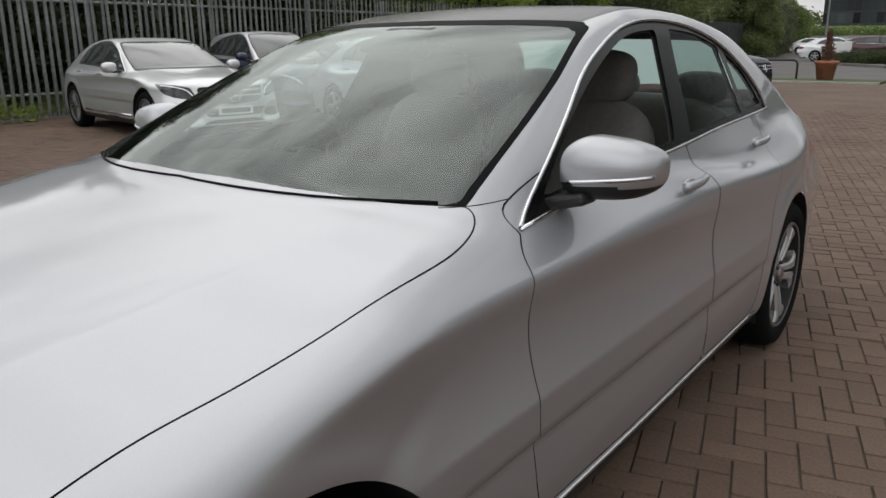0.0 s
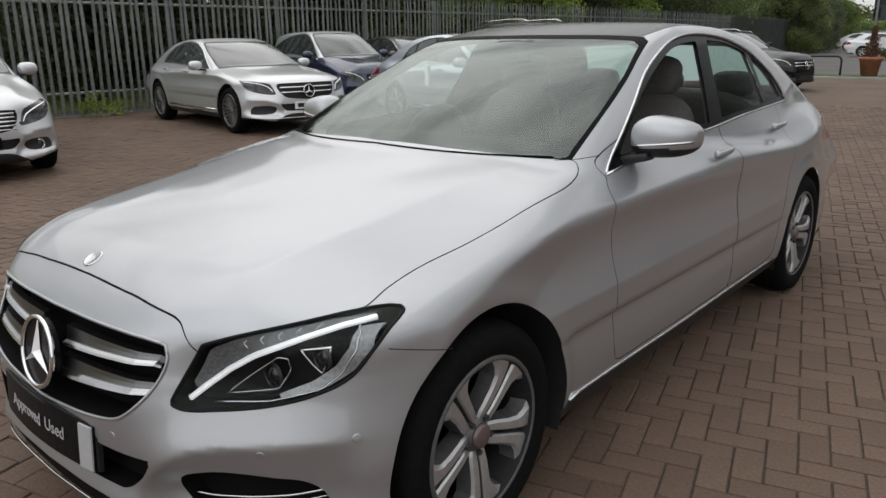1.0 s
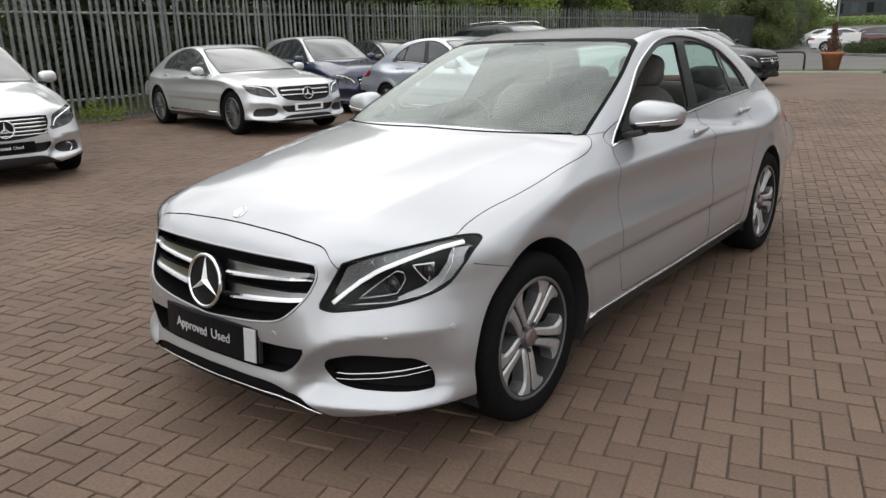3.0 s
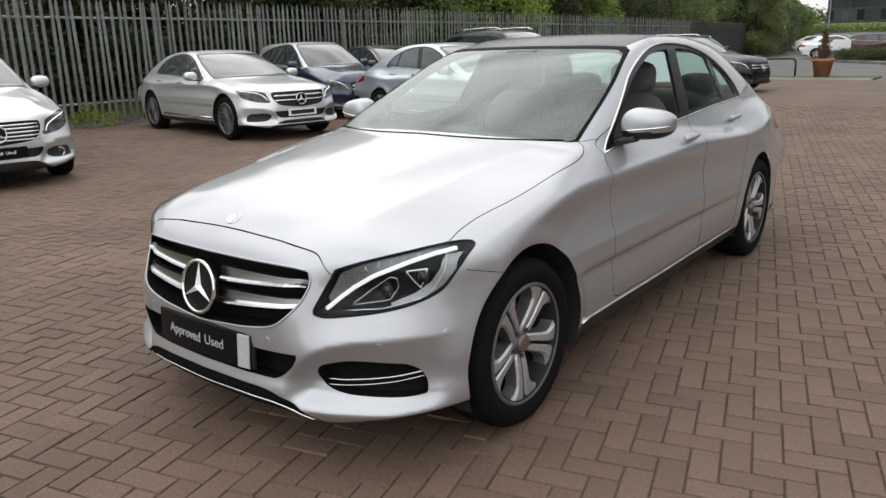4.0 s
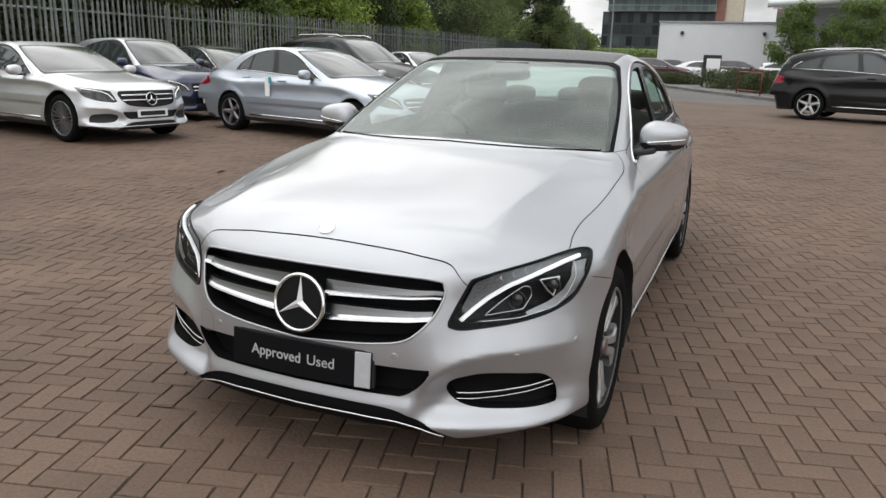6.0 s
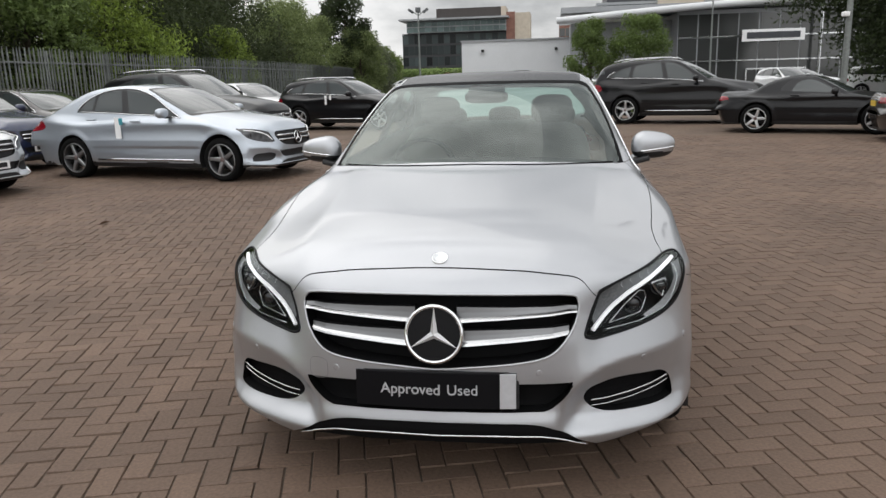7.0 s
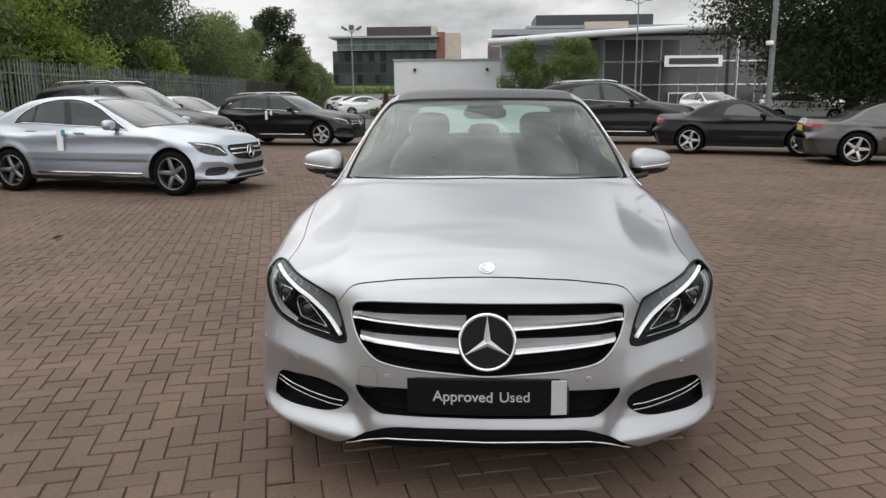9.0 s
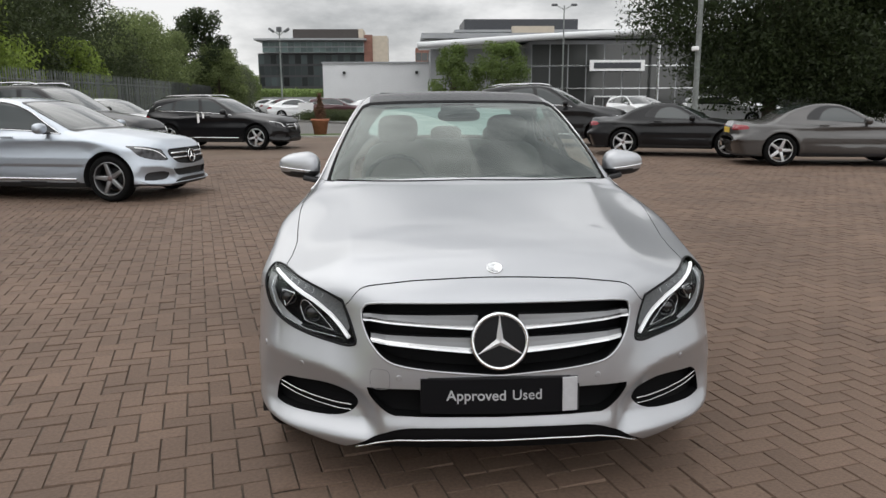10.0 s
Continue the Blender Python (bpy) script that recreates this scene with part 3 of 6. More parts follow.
def cuts_of(kind, fine):
    wheel = lambda a: (lambda p: np.maximum(np.hypot(p[:, 1] - a, p[:, 2] - 0.328) - (0.366 if a else 0.380), 0.5 - np.abs(p[:, 0])))
    far = lambda v: (lambda p: v - p[:, 1])
    c = {
        "arch_f": (wheel(0.0), 0), "arch_r": (wheel(2.84), 0),
        "lamp": (outline((0, 2), LAMP_OUT, front_only), 0), "grille": (outline((0, 2), GRILLE_OUT, front_only), 0),
        "intake": (outline((0, 2), INTAKE_OUT, front_only), 0), "fog": (outline((0, 2), FOG_OUT, front_only), 0), "lip": (outline((0, 2), LIP_OUT, front_only), 0),
        "screen_edge": (outline((0, 2), SCREEN_OUT, lambda p: np.maximum(p[:, 1] - 1.9, 0.35 + 0.4 * p[:, 0] ** 2 - p[:, 1])), 0),
        "screen": (outline((0, 2), SCREEN_IN, lambda p: np.maximum(p[:, 1] - 1.9, 0.3 - p[:, 1])), 0),
        "bonnet": (outline((0, 1), BONNET_OUT, lambda p: np.maximum(0.6 - p[:, 2], BONNET_LIP(np.abs(p[:, 0])) - p[:, 2])), 0.0018),
        "under": (lambda p: p[:, 2] - FLOOR(p) - 0.008, 0),
        "tail": (outline((1, 2), TAIL_OUT, lambda p: 0.42 - np.abs(p[:, 0])), 0),
    }
    if kind == "saloon":
        c["rear_screen"] = (outline((0, 2), REAR_SCREEN, far(2.6)), 0)
        c["dlo"] = (outline((1, 2), DLO_OUT, side_only), 0)
        for k, o in (("pane_f", PANE_F), ("pane_r", PANE_R), ("pane_q", PANE_Q)):
            c[k] = (outline((1, 2), o, side_only), 0)
    elif kind == "hatch":
        grow = lambda o: [(y if y < 2.1 else 2.1 + (y - 2.1) * 1.75, z) for y, z in o]
        c["rear_screen"] = (outline((0, 2), [(x, z) for x, z in REAR_SCREEN], far(3.45)), 0)
        c["dlo"] = (outline((1, 2), grow(DLO_OUT), side_only), 0)
        for k, o in (("pane_f", PANE_F), ("pane_r", PANE_R), ("pane_q", PANE_Q)):
            c[k] = (outline((1, 2), grow(o), side_only), 0)
    else:
        c["rear_screen"] = (outline((0, 1), [(-0.2, 2.15), (-0.2, 2.15), (0.47, 2.15), (0.5, 2.75), (-0.2, 2.78), (-0.2, 2.78)], lambda p: 1.0 - p[:, 2]), 0)
        short = [(y if y < 1.6 else 1.6 + (y - 1.6) * 0.62, z if y < 1.7 else 0.97 + (z - 0.97) * 0.92) for y, z in DLO_OUT]
        c["dlo"] = (outline((1, 2), short, side_only), 0)
        c["pane_f"] = (outline((1, 2), [(0.90, 0.985), (0.90, 0.985), (1.3, 1.0), (2.05, 1.02), (2.05, 1.02), (1.95, 1.2), (1.75, 1.29), (1.6, 1.30), (1.45, 1.27), (1.25, 1.19), (1.05, 1.085)], side_only), 0)
    if kind == "saloon" or fine:
        c["roof_panel"] = (outline((0, 1), ROOF_OUT, lambda p: 1.2 - p[:, 2]), 0)
    c["door_f"] = (outline((1, 2), DOOR_F, side_only), 0.0018)
    if kind != "coupe":
        c["door_r"] = (outline((1, 2), DOOR_R, side_only), 0.0018)
    return c


def cut(bm, g_of):
    """Splits the net along the zero line of a function."""
    bm.verts.ensure_lookup_table()
    bm.verts.index_update()
    co = np.array([v.co for v in bm.verts])
    g = g_of(co)
    g[np.abs(g) < 2e-4] = 0
    edges = list(bm.edges)
    ij = np.array([(e.verts[0].index, e.verts[1].index) for e in edges])
    sign = {}
    vs = list(bm.verts)
    for k in np.nonzero(g[ij[:, 0]] * g[ij[:, 1]] < 0)[0]:
        e, (i, j) = edges[k], ij[k]
        _, v = bmesh.utils.edge_split(e, vs[i], g[i] / (g[i] - g[j]))
        sign[v] = 0
    for i in np.nonzero(g == 0)[0]:
        sign[vs[i]] = 0
    todo = list({f for v in sign for f in v.link_faces})
    get = lambda v: 0 if v in sign else g[v.index]
    while todo:
        f = todo.pop()
        ring = [get(v) for v in f.verts]
        if not (min(ring) < 0 < max(ring)):
            continue
        n = len(ring)
        zeros = [k for k in range(n) if ring[k] == 0]
        for a in range(len(zeros)):
            i, j = zeros[a], zeros[(a + 1) % len(zeros)]
            between = [(i + 1 + k) % n for k in range((j - i - 1) % n)]
            if between and (i - j) % n != 1:
                try:
                    nf, _ = bmesh.utils.face_split(f, f.verts[i], f.verts[j])
                    todo += [f, nf]
                except ValueError:
                    pass
                break


CAR_CACHE = {}


def car_pieces(kind, cell, fine=False):
    """The body cut into panels: name -> vertices, faces, normals."""
    key = (kind, cell, fine)
    if key in CAR_CACHE:
        return CAR_CACHE[key]
    field = body_field(kind)
    v, q = surface(field, (-1.0, -0.9, 0.1), (1.0, 4.0, 1.55), cell)
    me = mesh_of("tmp", v, q, [])
    bm = bmesh.new()
    bm.from_mesh(me)
    bpy.data.meshes.remove(me)
    cuts = cuts_of(kind, fine)
    for name, (g, gap) in cuts.items():
        cut(bm, g)
        if gap and fine:
            cut(bm, lambda p: g(p) - gap)
            cut(bm, lambda p: g(p) + gap)
    bm.verts.index_update()
    co = settle(field, np.array([w.co for w in bm.verts]), 3)
    nor = slope(field, co)
    nor /= np.maximum(np.linalg.norm(nor, axis=1), 1e-9)[:, None]
    faces = [[w.index for w in f.verts] for f in bm.faces]
    mid = np.array([co[f].mean(0) for f in faces])
    fn = np.array([nor[f].mean(0) for f in faces])
    bm.free()
    label = np.full(len(faces), "body", dtype=object)
    label[(mid[:, 2] < 0.272) & (mid[:, 1] > 0.3) & (mid[:, 1] < 2.5)] = "sill"
    label[cuts["under"][0](mid) < 0] = "underside"
    label[(mid[:, 1] > 3.3) & (mid[:, 2] < 0.25)] = "sill"
    order = ["door_f", "door_r", "tail", "roof_panel", "rear_screen", "lip", "intake", "fog", "grille", "screen_edge", "screen", "bonnet", "lamp", "dlo", "pane_f", "pane_r", "pane_q"]
    for name in order:
        if name in cuts:
            g, gap = cuts[name]
            d = g(mid)
            if gap and fine:
                label[np.abs(d) < gap] = "gap"
                label[d < -gap] = name
            elif gap == 0 or fine:
                label[d < 0] = name
    for a in ("arch_f", "arch_r"):
        label[cuts[a][0](mid) < 0] = "void"
    out = {}
    for name in set(label):
        out[name] = piece([f for f, k in zip(faces, label) if k == name], co, nor)
    CAR_CACHE[key] = out
    return out


def piece(faces, co, nor):
    used = sorted({i for f in faces for i in f})
    at = {i: k for k, i in enumerate(used)}
    return co[used], [[at[i] for i in f] for f in faces], nor[used]


def half(p, side):
    """The faces of a piece on one side of the car."""
    v, f, n = p
    keep = [q for q in f if v[q].mean(0)[0] * side > 0]
    return piece(keep, v, n)


def rims(p):
    """The open edges of a piece, as pairs of vertices."""
    seen = {}
    for q in p[1]:
        for a, b in zip(q, q[1:] + q[:1]):
            seen[(a, b)] = 1
    return [(a, b) for a, b in seen if (b, a) not in seen]


def pocket(p, way, floor=True):
    """A recess: the piece pushed back along way, with its side walls."""
    v, f, n = p
    back = v + np.array(way)
    e = rims(p)
    verts = np.concatenate([v, back])
    k = len(v)
    faces = [(b, a, a + k, b + k)[::-1] for a, b in e]
    if floor:
        faces += [tuple(i + k for i in q) for q in f]
    return verts, faces


def warped(p, yk, zk, sx):
    v = p[0].copy()
    v[:, 1] = np.interp(v[:, 1], *zip(*yk))
    v[:, 2] = np.interp(v[:, 2], *zip(*zk))
    v[:, 0] *= sx
    return v


def turned(p, yk, zk, sx):
    """The normals of a piece after the same stretch as warped()."""
    grow = lambda q, k: (np.interp(q + 0.02, *zip(*k)) - np.interp(q - 0.02, *zip(*k))) / 0.04
    n = p[2] / np.stack([np.full(len(p[0]), sx), grow(p[0][:, 1], yk), grow(p[0][:, 2], zk)], 1)
    return n / np.maximum(np.linalg.norm(n, axis=1), 1e-9)[:, None]


# ---- wheels ----
def wheel_parts(parent, m, style="twin", radius=0.325, width=0.225, rim=0.233, face=ALLOY, dark=ALLOY_DARK, sides=64, full=True):
    """A wheel whose outer face looks along +x, its middle at the origin of m: tyre, rim, spokes, hub."""
    wheel = put("wheel", None, parent, m=m)
    w = width / 2
    pr = [(rim - 0.012, -w + 0.02), (rim + 0.012, -w + 0.004), (radius - 0.05, -w - 0.004), (radius - 0.02, -w + 0.006), (radius - 0.004, -w + 0.03), (radius, -w + 0.06), (radius, w - 0.06), (radius - 0.004, w - 0.03), (radius - 0.02, w - 0.006), (radius - 0.05, w + 0.004), (rim + 0.012, w - 0.004), (rim - 0.012, w - 0.02)]
    v, f = lathe(pr, sides)
    put("tyre", mesh_of("tyre", v, f, RUBBER), wheel, "black rubber tyre")
    ro = [(rim + 0.004, w - 0.012), (rim - 0.004, w - 0.004), (rim - 0.012, w - 0.008), (rim - 0.018, w - 0.03), (rim - 0.03, w - 0.07), (rim - 0.035, -w + 0.03), (rim, -w + 0.01)]
    v, f = lathe(ro, sides)
    put("rim", mesh_of("rim", v, f, [face if style != "twin" else dark, BARREL if full else dark], index=[0 if q[0] // sides < 2 else 1 for q in f]), wheel, "alloy rim with a bright lip")
    v, f = lathe([(0.001, w - 0.125), (0.155, w - 0.125), (0.155, w - 0.145)], sides // 2)
    put("brake_disc", mesh_of("brake_disc", v, f, STEEL if full else PLASTIC), wheel, "dull steel brake disc")
    out = w - 0.012
    n = {"twin": 5, "star": 5, "multi": 10}[style]
    for k in range(n):
        a = 2 * np.pi * (k + 0.25) / n
        bm = bmesh.new()
        def arm(a0, a1, r0, r1, t0, t1, h0, h1):
            d0, d1 = np.array([np.cos(a0), np.sin(a0)]), np.array([np.cos(a1), np.sin(a1)])
            p0, p1 = d0 * r0, d1 * r1
            along = (p1 - p0) / np.linalg.norm(p1 - p0)
            s = np.array([-along[1], along[0]])
            rows = []
            for t in np.linspace(0, 1, 6):
                c = p0 + (p1 - p0) * t
                th, h = t0 + (t1 - t0) * t, h0 + (h1 - h0) * t + 0.006 * np.sin(np.pi * t)
                prof = [(-th, h - 0.045), (-th, h - 0.012), (-th * 0.6, h), (th * 0.6, h), (th, h - 0.012), (th, h - 0.045)]
                rows.append([bm.verts.new((x, *(c + s * u))) for u, x in prof])
            for r, q in zip(rows, rows[1:]):
                for i in range(5):
                    bm.faces.new((r[i], r[i + 1], q[i + 1], q[i]))
        if style == "twin":
            for sgn in (-1, 1):
                way = [(0.040, 0.24, 0.012, 0.030), (0.062, 0.31, 0.014, 0.024), (0.09, 0.39, 0.0155, 0.018), (0.13, 0.455, 0.0165, 0.012), (0.170, 0.475, 0.020, 0.008), (0.200, 0.45, 0.030, 0.006), (rim - 0.006, 0.40, 0.046, 0.005)]
                pts = [np.array([np.cos(a + sgn * w1), np.sin(a + sgn * w1)]) * r1 for r1, w1, _, _ in way]
                rows = []
                for i, (r1, w1, th, dip) in enumerate(way):
                    along = pts[min(i + 1, len(way) - 1)] - pts[max(i - 1, 0)]
                    s = np.array([-along[1], along[0]]) / np.linalg.norm(along) * sgn
                    h = out - dip
                    prof = [(-th * 1.35, h - 0.055), (-th, h - 0.008), (-th * 0.55, h), (th * 0.75, h), (th, h - 0.006), (th * 1.25, h - 0.055)]
                    rows.append([bm.verts.new((x, *(pts[i] + s * u))) for u, x in prof])
                for r, q in zip(rows, rows[1:]):
                    for i in range(5):
                        # side faces take the darker alloy, shade put into their colour
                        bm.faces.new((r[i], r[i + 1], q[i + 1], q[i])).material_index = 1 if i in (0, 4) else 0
        elif style == "star":
            arm(a, a, 0.03, rim - 0.012, 0.036, 0.026, out - 0.02, out - 0.006)
        else:
            for sgn in (-1, 1):
                arm(a + sgn * 0.10, a + sgn * 0.17, 0.04, rim - 0.012, 0.008, 0.007, out - 0.02, out - 0.006)
        bmesh.ops.recalc_face_normals(bm, faces=bm.faces)
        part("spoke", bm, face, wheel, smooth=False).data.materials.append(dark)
    v, f = lathe([(0.056, out - 0.06), (0.052, out - 0.034), (0.045, out - 0.026), (0.036, out - 0.02)], 32)
    put("hub", mesh_of("hub", v, f, dark if style == "twin" else face), wheel)
    v, f = lathe([(0.036, out - 0.018), (0.034, out - 0.009), (0.028, out - 0.006), (0.001, out - 0.005)], 32)
    put("hub_cap", mesh_of("hub_cap", v, f, HUB), wheel, "round grey hub cap")
    if full:
        for k in range(5):
            a = 2 * np.pi * (k + 0.75) / 5
            part("wheel_bolt", rod((out - 0.03, 0.052 * math.cos(a), 0.052 * math.sin(a)), (out - 0.016, 0.052 * math.cos(a), 0.052 * math.sin(a)), 0.009, 6), ALLOY_DARK, wheel)
    return wheel


def star_badge(parent, y, z, r, x=0.0, mat=CHROME, tilt=0.0, back=True):
    """A ring with a three-armed emblem on a dark disc, looking along -y."""
    m = Matrix.Translation((x, y, z)) @ Matrix.Rotation(radians(tilt), 4, "X")
    badge = put("grille_badge", None, parent, "round chrome three-armed emblem", m)
    a = np.linspace(0, 2 * np.pi, 48, endpoint=False)
    bar("badge_ring", np.stack([r * np.cos(a), 0 * a, r * np.sin(a)], 1), r * 0.072, mat, badge, sides=10, closed=True)
    if back:
        part("badge_disc", rod((0, 0.004, 0), (0, 0.02, 0), r, 48), BADGE_BLACK, badge, "black disc")
    for k in range(3):
        t = np.pi / 2 + 2 * np.pi * k / 3
        d, s = Vector((math.cos(t), 0, math.sin(t))), Vector((-math.sin(t), 0, math.cos(t)))
        bm = bmesh.new()
        tip = bm.verts.new(d * r * 0.98 + Vector((0, -0.002, 0)))
        core = bm.verts.new((0, -r * 0.16, 0))
        l, q = bm.verts.new(s * r * 0.13 + d * r * 0.075 + Vector((0, 0.002, 0))), bm.verts.new(-s * r * 0.13 + d * r * 0.075 + Vector((0, 0.002, 0)))
        bm.faces.new((core, l, tip))
        bm.faces.new((core, tip, q))
        bmesh.ops.recalc_face_normals(bm, faces=bm.faces)
        part("badge_arm", bm, STAR_SILVER, badge)
    return badge


# ---- the silver saloon ----
def on_front(x, z):
    """The y of the car's front skin at x, z."""
    field = body_field("saloon")
    y = np.linspace(-0.9, 0.2, 2200)
    v = field(np.stack([np.full_like(y, x), y, np.full_like(y, z)], 1))
    return y[np.argmax(v < 0)]


def front_line(pts, lift=0.0, n=24):
    """A line on the front skin through (x, z) points."""
    p = np.array(pts, float)
    t = np.linspace(0, len(p) - 1, n)
    q = np.stack([np.interp(t, np.arange(len(p)), p[:, 0]), np.interp(t, np.arange(len(p)), p[:, 1])], 1)
    return [(x, on_front(x, z) - lift, z) for x, z in q]


def hero_car():
    car = thing("saloon_car", "silver metallic four-door saloon parked on clay pavers", "car")
    P = car_pieces("saloon", 0.0155, fine=True)
    def panel(name, key, mat, label="", sink=0.0, parent=car, p=None):
        v, f, n = p or P[key]
        return put(name, mesh_of(name, v - sink * n, f, mat, n), parent, label)
    panel("body_shell", "body", SILVER, "silver metallic body shell")
    panel("sill", "sill", PLASTIC, "dark sill")
    panel("underside", "underside", PLASTIC)
    bonnet = panel("bonnet", "bonnet", SILVER, "long silver bonnet")
    panel("shut_line", "gap", GAP, "dark panel gaps", 0.004)
    panel("roof_panel", "roof_panel", ROOF_GLASS, "black glass roof panel", 0.001)
    panel("windscreen_surround", "screen_edge", GRILLE_BLACK, "black windscreen surround", 0.002)
    glass_ob = panel("windscreen", "screen", SCREEN_GLASS, "tinted windscreen reflecting clouds", 0.003)
    # rear screen catches sky light to imitate brightness seen through clear glass
    rear = panel("rear_screen", "rear_screen", DAYLIGHT_GLASS, "pale hazed rear screen", 0.003)
    glass_ob.visible_shadow = rear.visible_shadow = False
    for side in (1, -1):
        for key, name in (("door_f", "front_door"), ("door_r", "rear_door")):
            panel(name, key, SILVER, "silver door", p=half(P[key], side))
        panel("window_frame", "dlo", WINDOW_BLACK, "black window frame", 0.004, p=half(P["dlo"], side))
        for key, name in (("pane_r", "door_glass"), ("pane_q", "quarter_glass")):
            o = panel(name, key, SIDE_GLASS, "", 0.008, p=half(P[key], side))
            o.visible_shadow = False
        panel("tail_lamp", "tail", LAMP_RED, "red tail lamp", p=half(P["tail"], side))
        # chrome line round the side windows
        p = half(P["dlo"], side)
        field = body_field("saloon")
        yz = rounded(DLO_OUT, 6)
        xs = []
        for y, z in yz:
            xx = np.linspace(0.95, 0.4, 700)
            val = field(np.stack([xx, np.full_like(xx, y), np.full_like(xx, z)], 1))
            xs.append(xx[np.argmax(val < 0)])
        bar("window_trim", [(side * (x + 0.0005), y, z) for x, (y, z) in zip(xs, yz)], 0.0060, SATIN, car, "chrome window trim", 8, True)
        # wheel arches
        for a in AXLES:
            t = np.linspace(-0.35, np.pi + 0.35, 30)
            vv, ff = [], []
            for i, th in enumerate(t):
                rad = 0.369 if a else 0.383
                xx = np.linspace(0.95, 0.6, 400)
                skin = xx[np.argmax(field(np.stack([xx, 0 * xx + a + rad * math.cos(th), np.maximum(0 * xx + 0.325 + rad * math.sin(th), 0.26)], 1)) < 0)]
                for r, x in ((rad, skin - 0.003), (rad, 0.55), (0.20, 0.52)):
                    vv.append((side * x, a + r * math.cos(th), 0.325 + r * math.sin(th)))
            for i in range(len(t) - 1):
                for k in range(2):
                    ff.append((i * 3 + k, i * 3 + k + 1, i * 3 + k + 4, i * 3 + k + 3))
            put("arch_liner", mesh_of("arch_liner", vv, ff, PLASTIC), car, "black wheel arch liner")
            m = Matrix.Translation((side * 0.778, a, 0.325)) @ (Matrix() if side > 0 else Matrix.Rotation(math.pi, 4, "Z")) @ Matrix.Rotation(radians(10 if a else 0), 4, "X")
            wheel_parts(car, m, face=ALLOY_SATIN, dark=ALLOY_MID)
        # head lamp
        p = half(P["lamp"], side)
        lamp = put("head_lamp", None, car, "swept-back head lamp with a bright light bar")
        v, f = pocket(p, (-side * 0.02, 0.07, 0.0))
        put("lamp_housing", mesh_of("lamp_housing", v, f, LAMP_BLACK, smooth=False), lamp)
        o = put("lamp_lens", mesh_of("lamp_lens", p[0] + 0.001 * p[2], p[1], LENS, p[2]), lamp, "clear lens")
        o.visible_shadow = False
        def inside(pts, deep, n=20):
            return [(side * x, y + deep, z) for x, y, z in front_line(pts, 0, n)]
        bar("light_bar", inside([(0.515, 0.586), (0.548, 0.622), (0.584, 0.655), (0.640, 0.694), (0.732, 0.738), (0.775, 0.755), (0.808, 0.762)], 0.010, 28), 0.0075, LAMP_WHITE, lamp, "white light bar", flat=1.0)
        bar("light_bar", inside([(0.80, 0.752), (0.812, 0.738), (0.819, 0.707), (0.80, 0.653), (0.77, 0.618), (0.675, 0.588), (0.56, 0.578)], 0.016, 30), 0.0026, SATIN, lamp)
        for cx, cz, r in ((0.655, 0.637, 0.030), (0.752, 0.683, 0.028)):
            cy = on_front(cx, cz)
            v, f = lathe([(r * 1.12, -0.004), (r * 1.08, 0.002), (r * 0.96, 0.003), (r * 0.9, -0.012)], 28)
            put("projector_ring", mesh_of("projector_ring", v, f, LAMP_DARK), lamp, "dark ring", Matrix.Translation((side * cx, cy + 0.042, cz)) @ Matrix.Rotation(radians(-90), 4, "Z"))
            v, f = egg((0, 0, 0), (r * 0.95, r * 0.6, r * 0.95), 2, 20, 12)
            put("projector_lens", mesh_of("projector_lens", v, f, BLACK_GLOSS), lamp, "dark glass lens", Matrix.Translation((side * cx, cy + 0.05, cz)))
        bar("lamp_frame", inside([(0.572, 0.593), (0.623, 0.643), (0.675, 0.686), (0.695, 0.683), (0.701, 0.656), (0.681, 0.612), (0.572, 0.593)], 0.03, 36), 0.0020, SATIN, lamp, "thin bright frame")
        bar("lamp_frame", inside([(0.721, 0.706), (0.775, 0.712), (0.761, 0.650), (0.743, 0.672), (0.721, 0.706)], 0.03, 30), 0.0032, CHROME, lamp, "chrome frame")
        def ribbon(one, two, deep, n=22):
            a, b = inside(one, deep, n), inside(two, deep + 0.006, n)
            q = [(k, k + 1, n + k + 1, n + k) for k in range(n - 1)]
            return a + b, q if side > 0 else [t[::-1] for t in q]
        v, f = ribbon([(0.512, 0.622), (0.541, 0.700), (0.60, 0.728), (0.668, 0.747), (0.745, 0.764), (0.80, 0.769)], [(0.520, 0.598), (0.552, 0.632), (0.60, 0.672), (0.66, 0.710), (0.735, 0.745), (0.79, 0.760)], 0.016)
        put("lamp_reflector", mesh_of("lamp_reflector", v, f, REFLECTOR), lamp, "ribbed grey upper reflector")
        v, f = ribbon([(0.832, 0.752), (0.840, 0.708), (0.818, 0.658), (0.775, 0.620), (0.70, 0.597)], [(0.800, 0.750), (0.806, 0.712), (0.789, 0.672), (0.752, 0.637), (0.69, 0.605)], 0.014)
        put("lamp_reflector", mesh_of("lamp_reflector", v, f, REFLECTOR_PALE), lamp, "pale outer reflector")
        e = [p[0][q] for q, _ in rims(p)]
        e.sort(key=lambda q: math.atan2(q[2] - 0.67, abs(q[0]) - 0.66))
        bar("lamp_seal", np.array(e[:: max(1, len(e) // 120)]) + np.array([0, -0.0005, 0]), 0.0045, LAMP_BLACK, lamp, "black seal", 8, True)
        for x0, z0 in ((0.615, 0.716), (0.648, 0.727), (0.68, 0.736), (0.71, 0.743), (0.74, 0.750)):
            bar("lamp_rib", inside([(x0, z0 + 0.010), (x0 - 0.006, z0), (x0 + 0.004, z0 - 0.008)], 0.020, 6), 0.0018, SATIN, lamp)
        # lower side vent
        p = half(P["fog"], side)
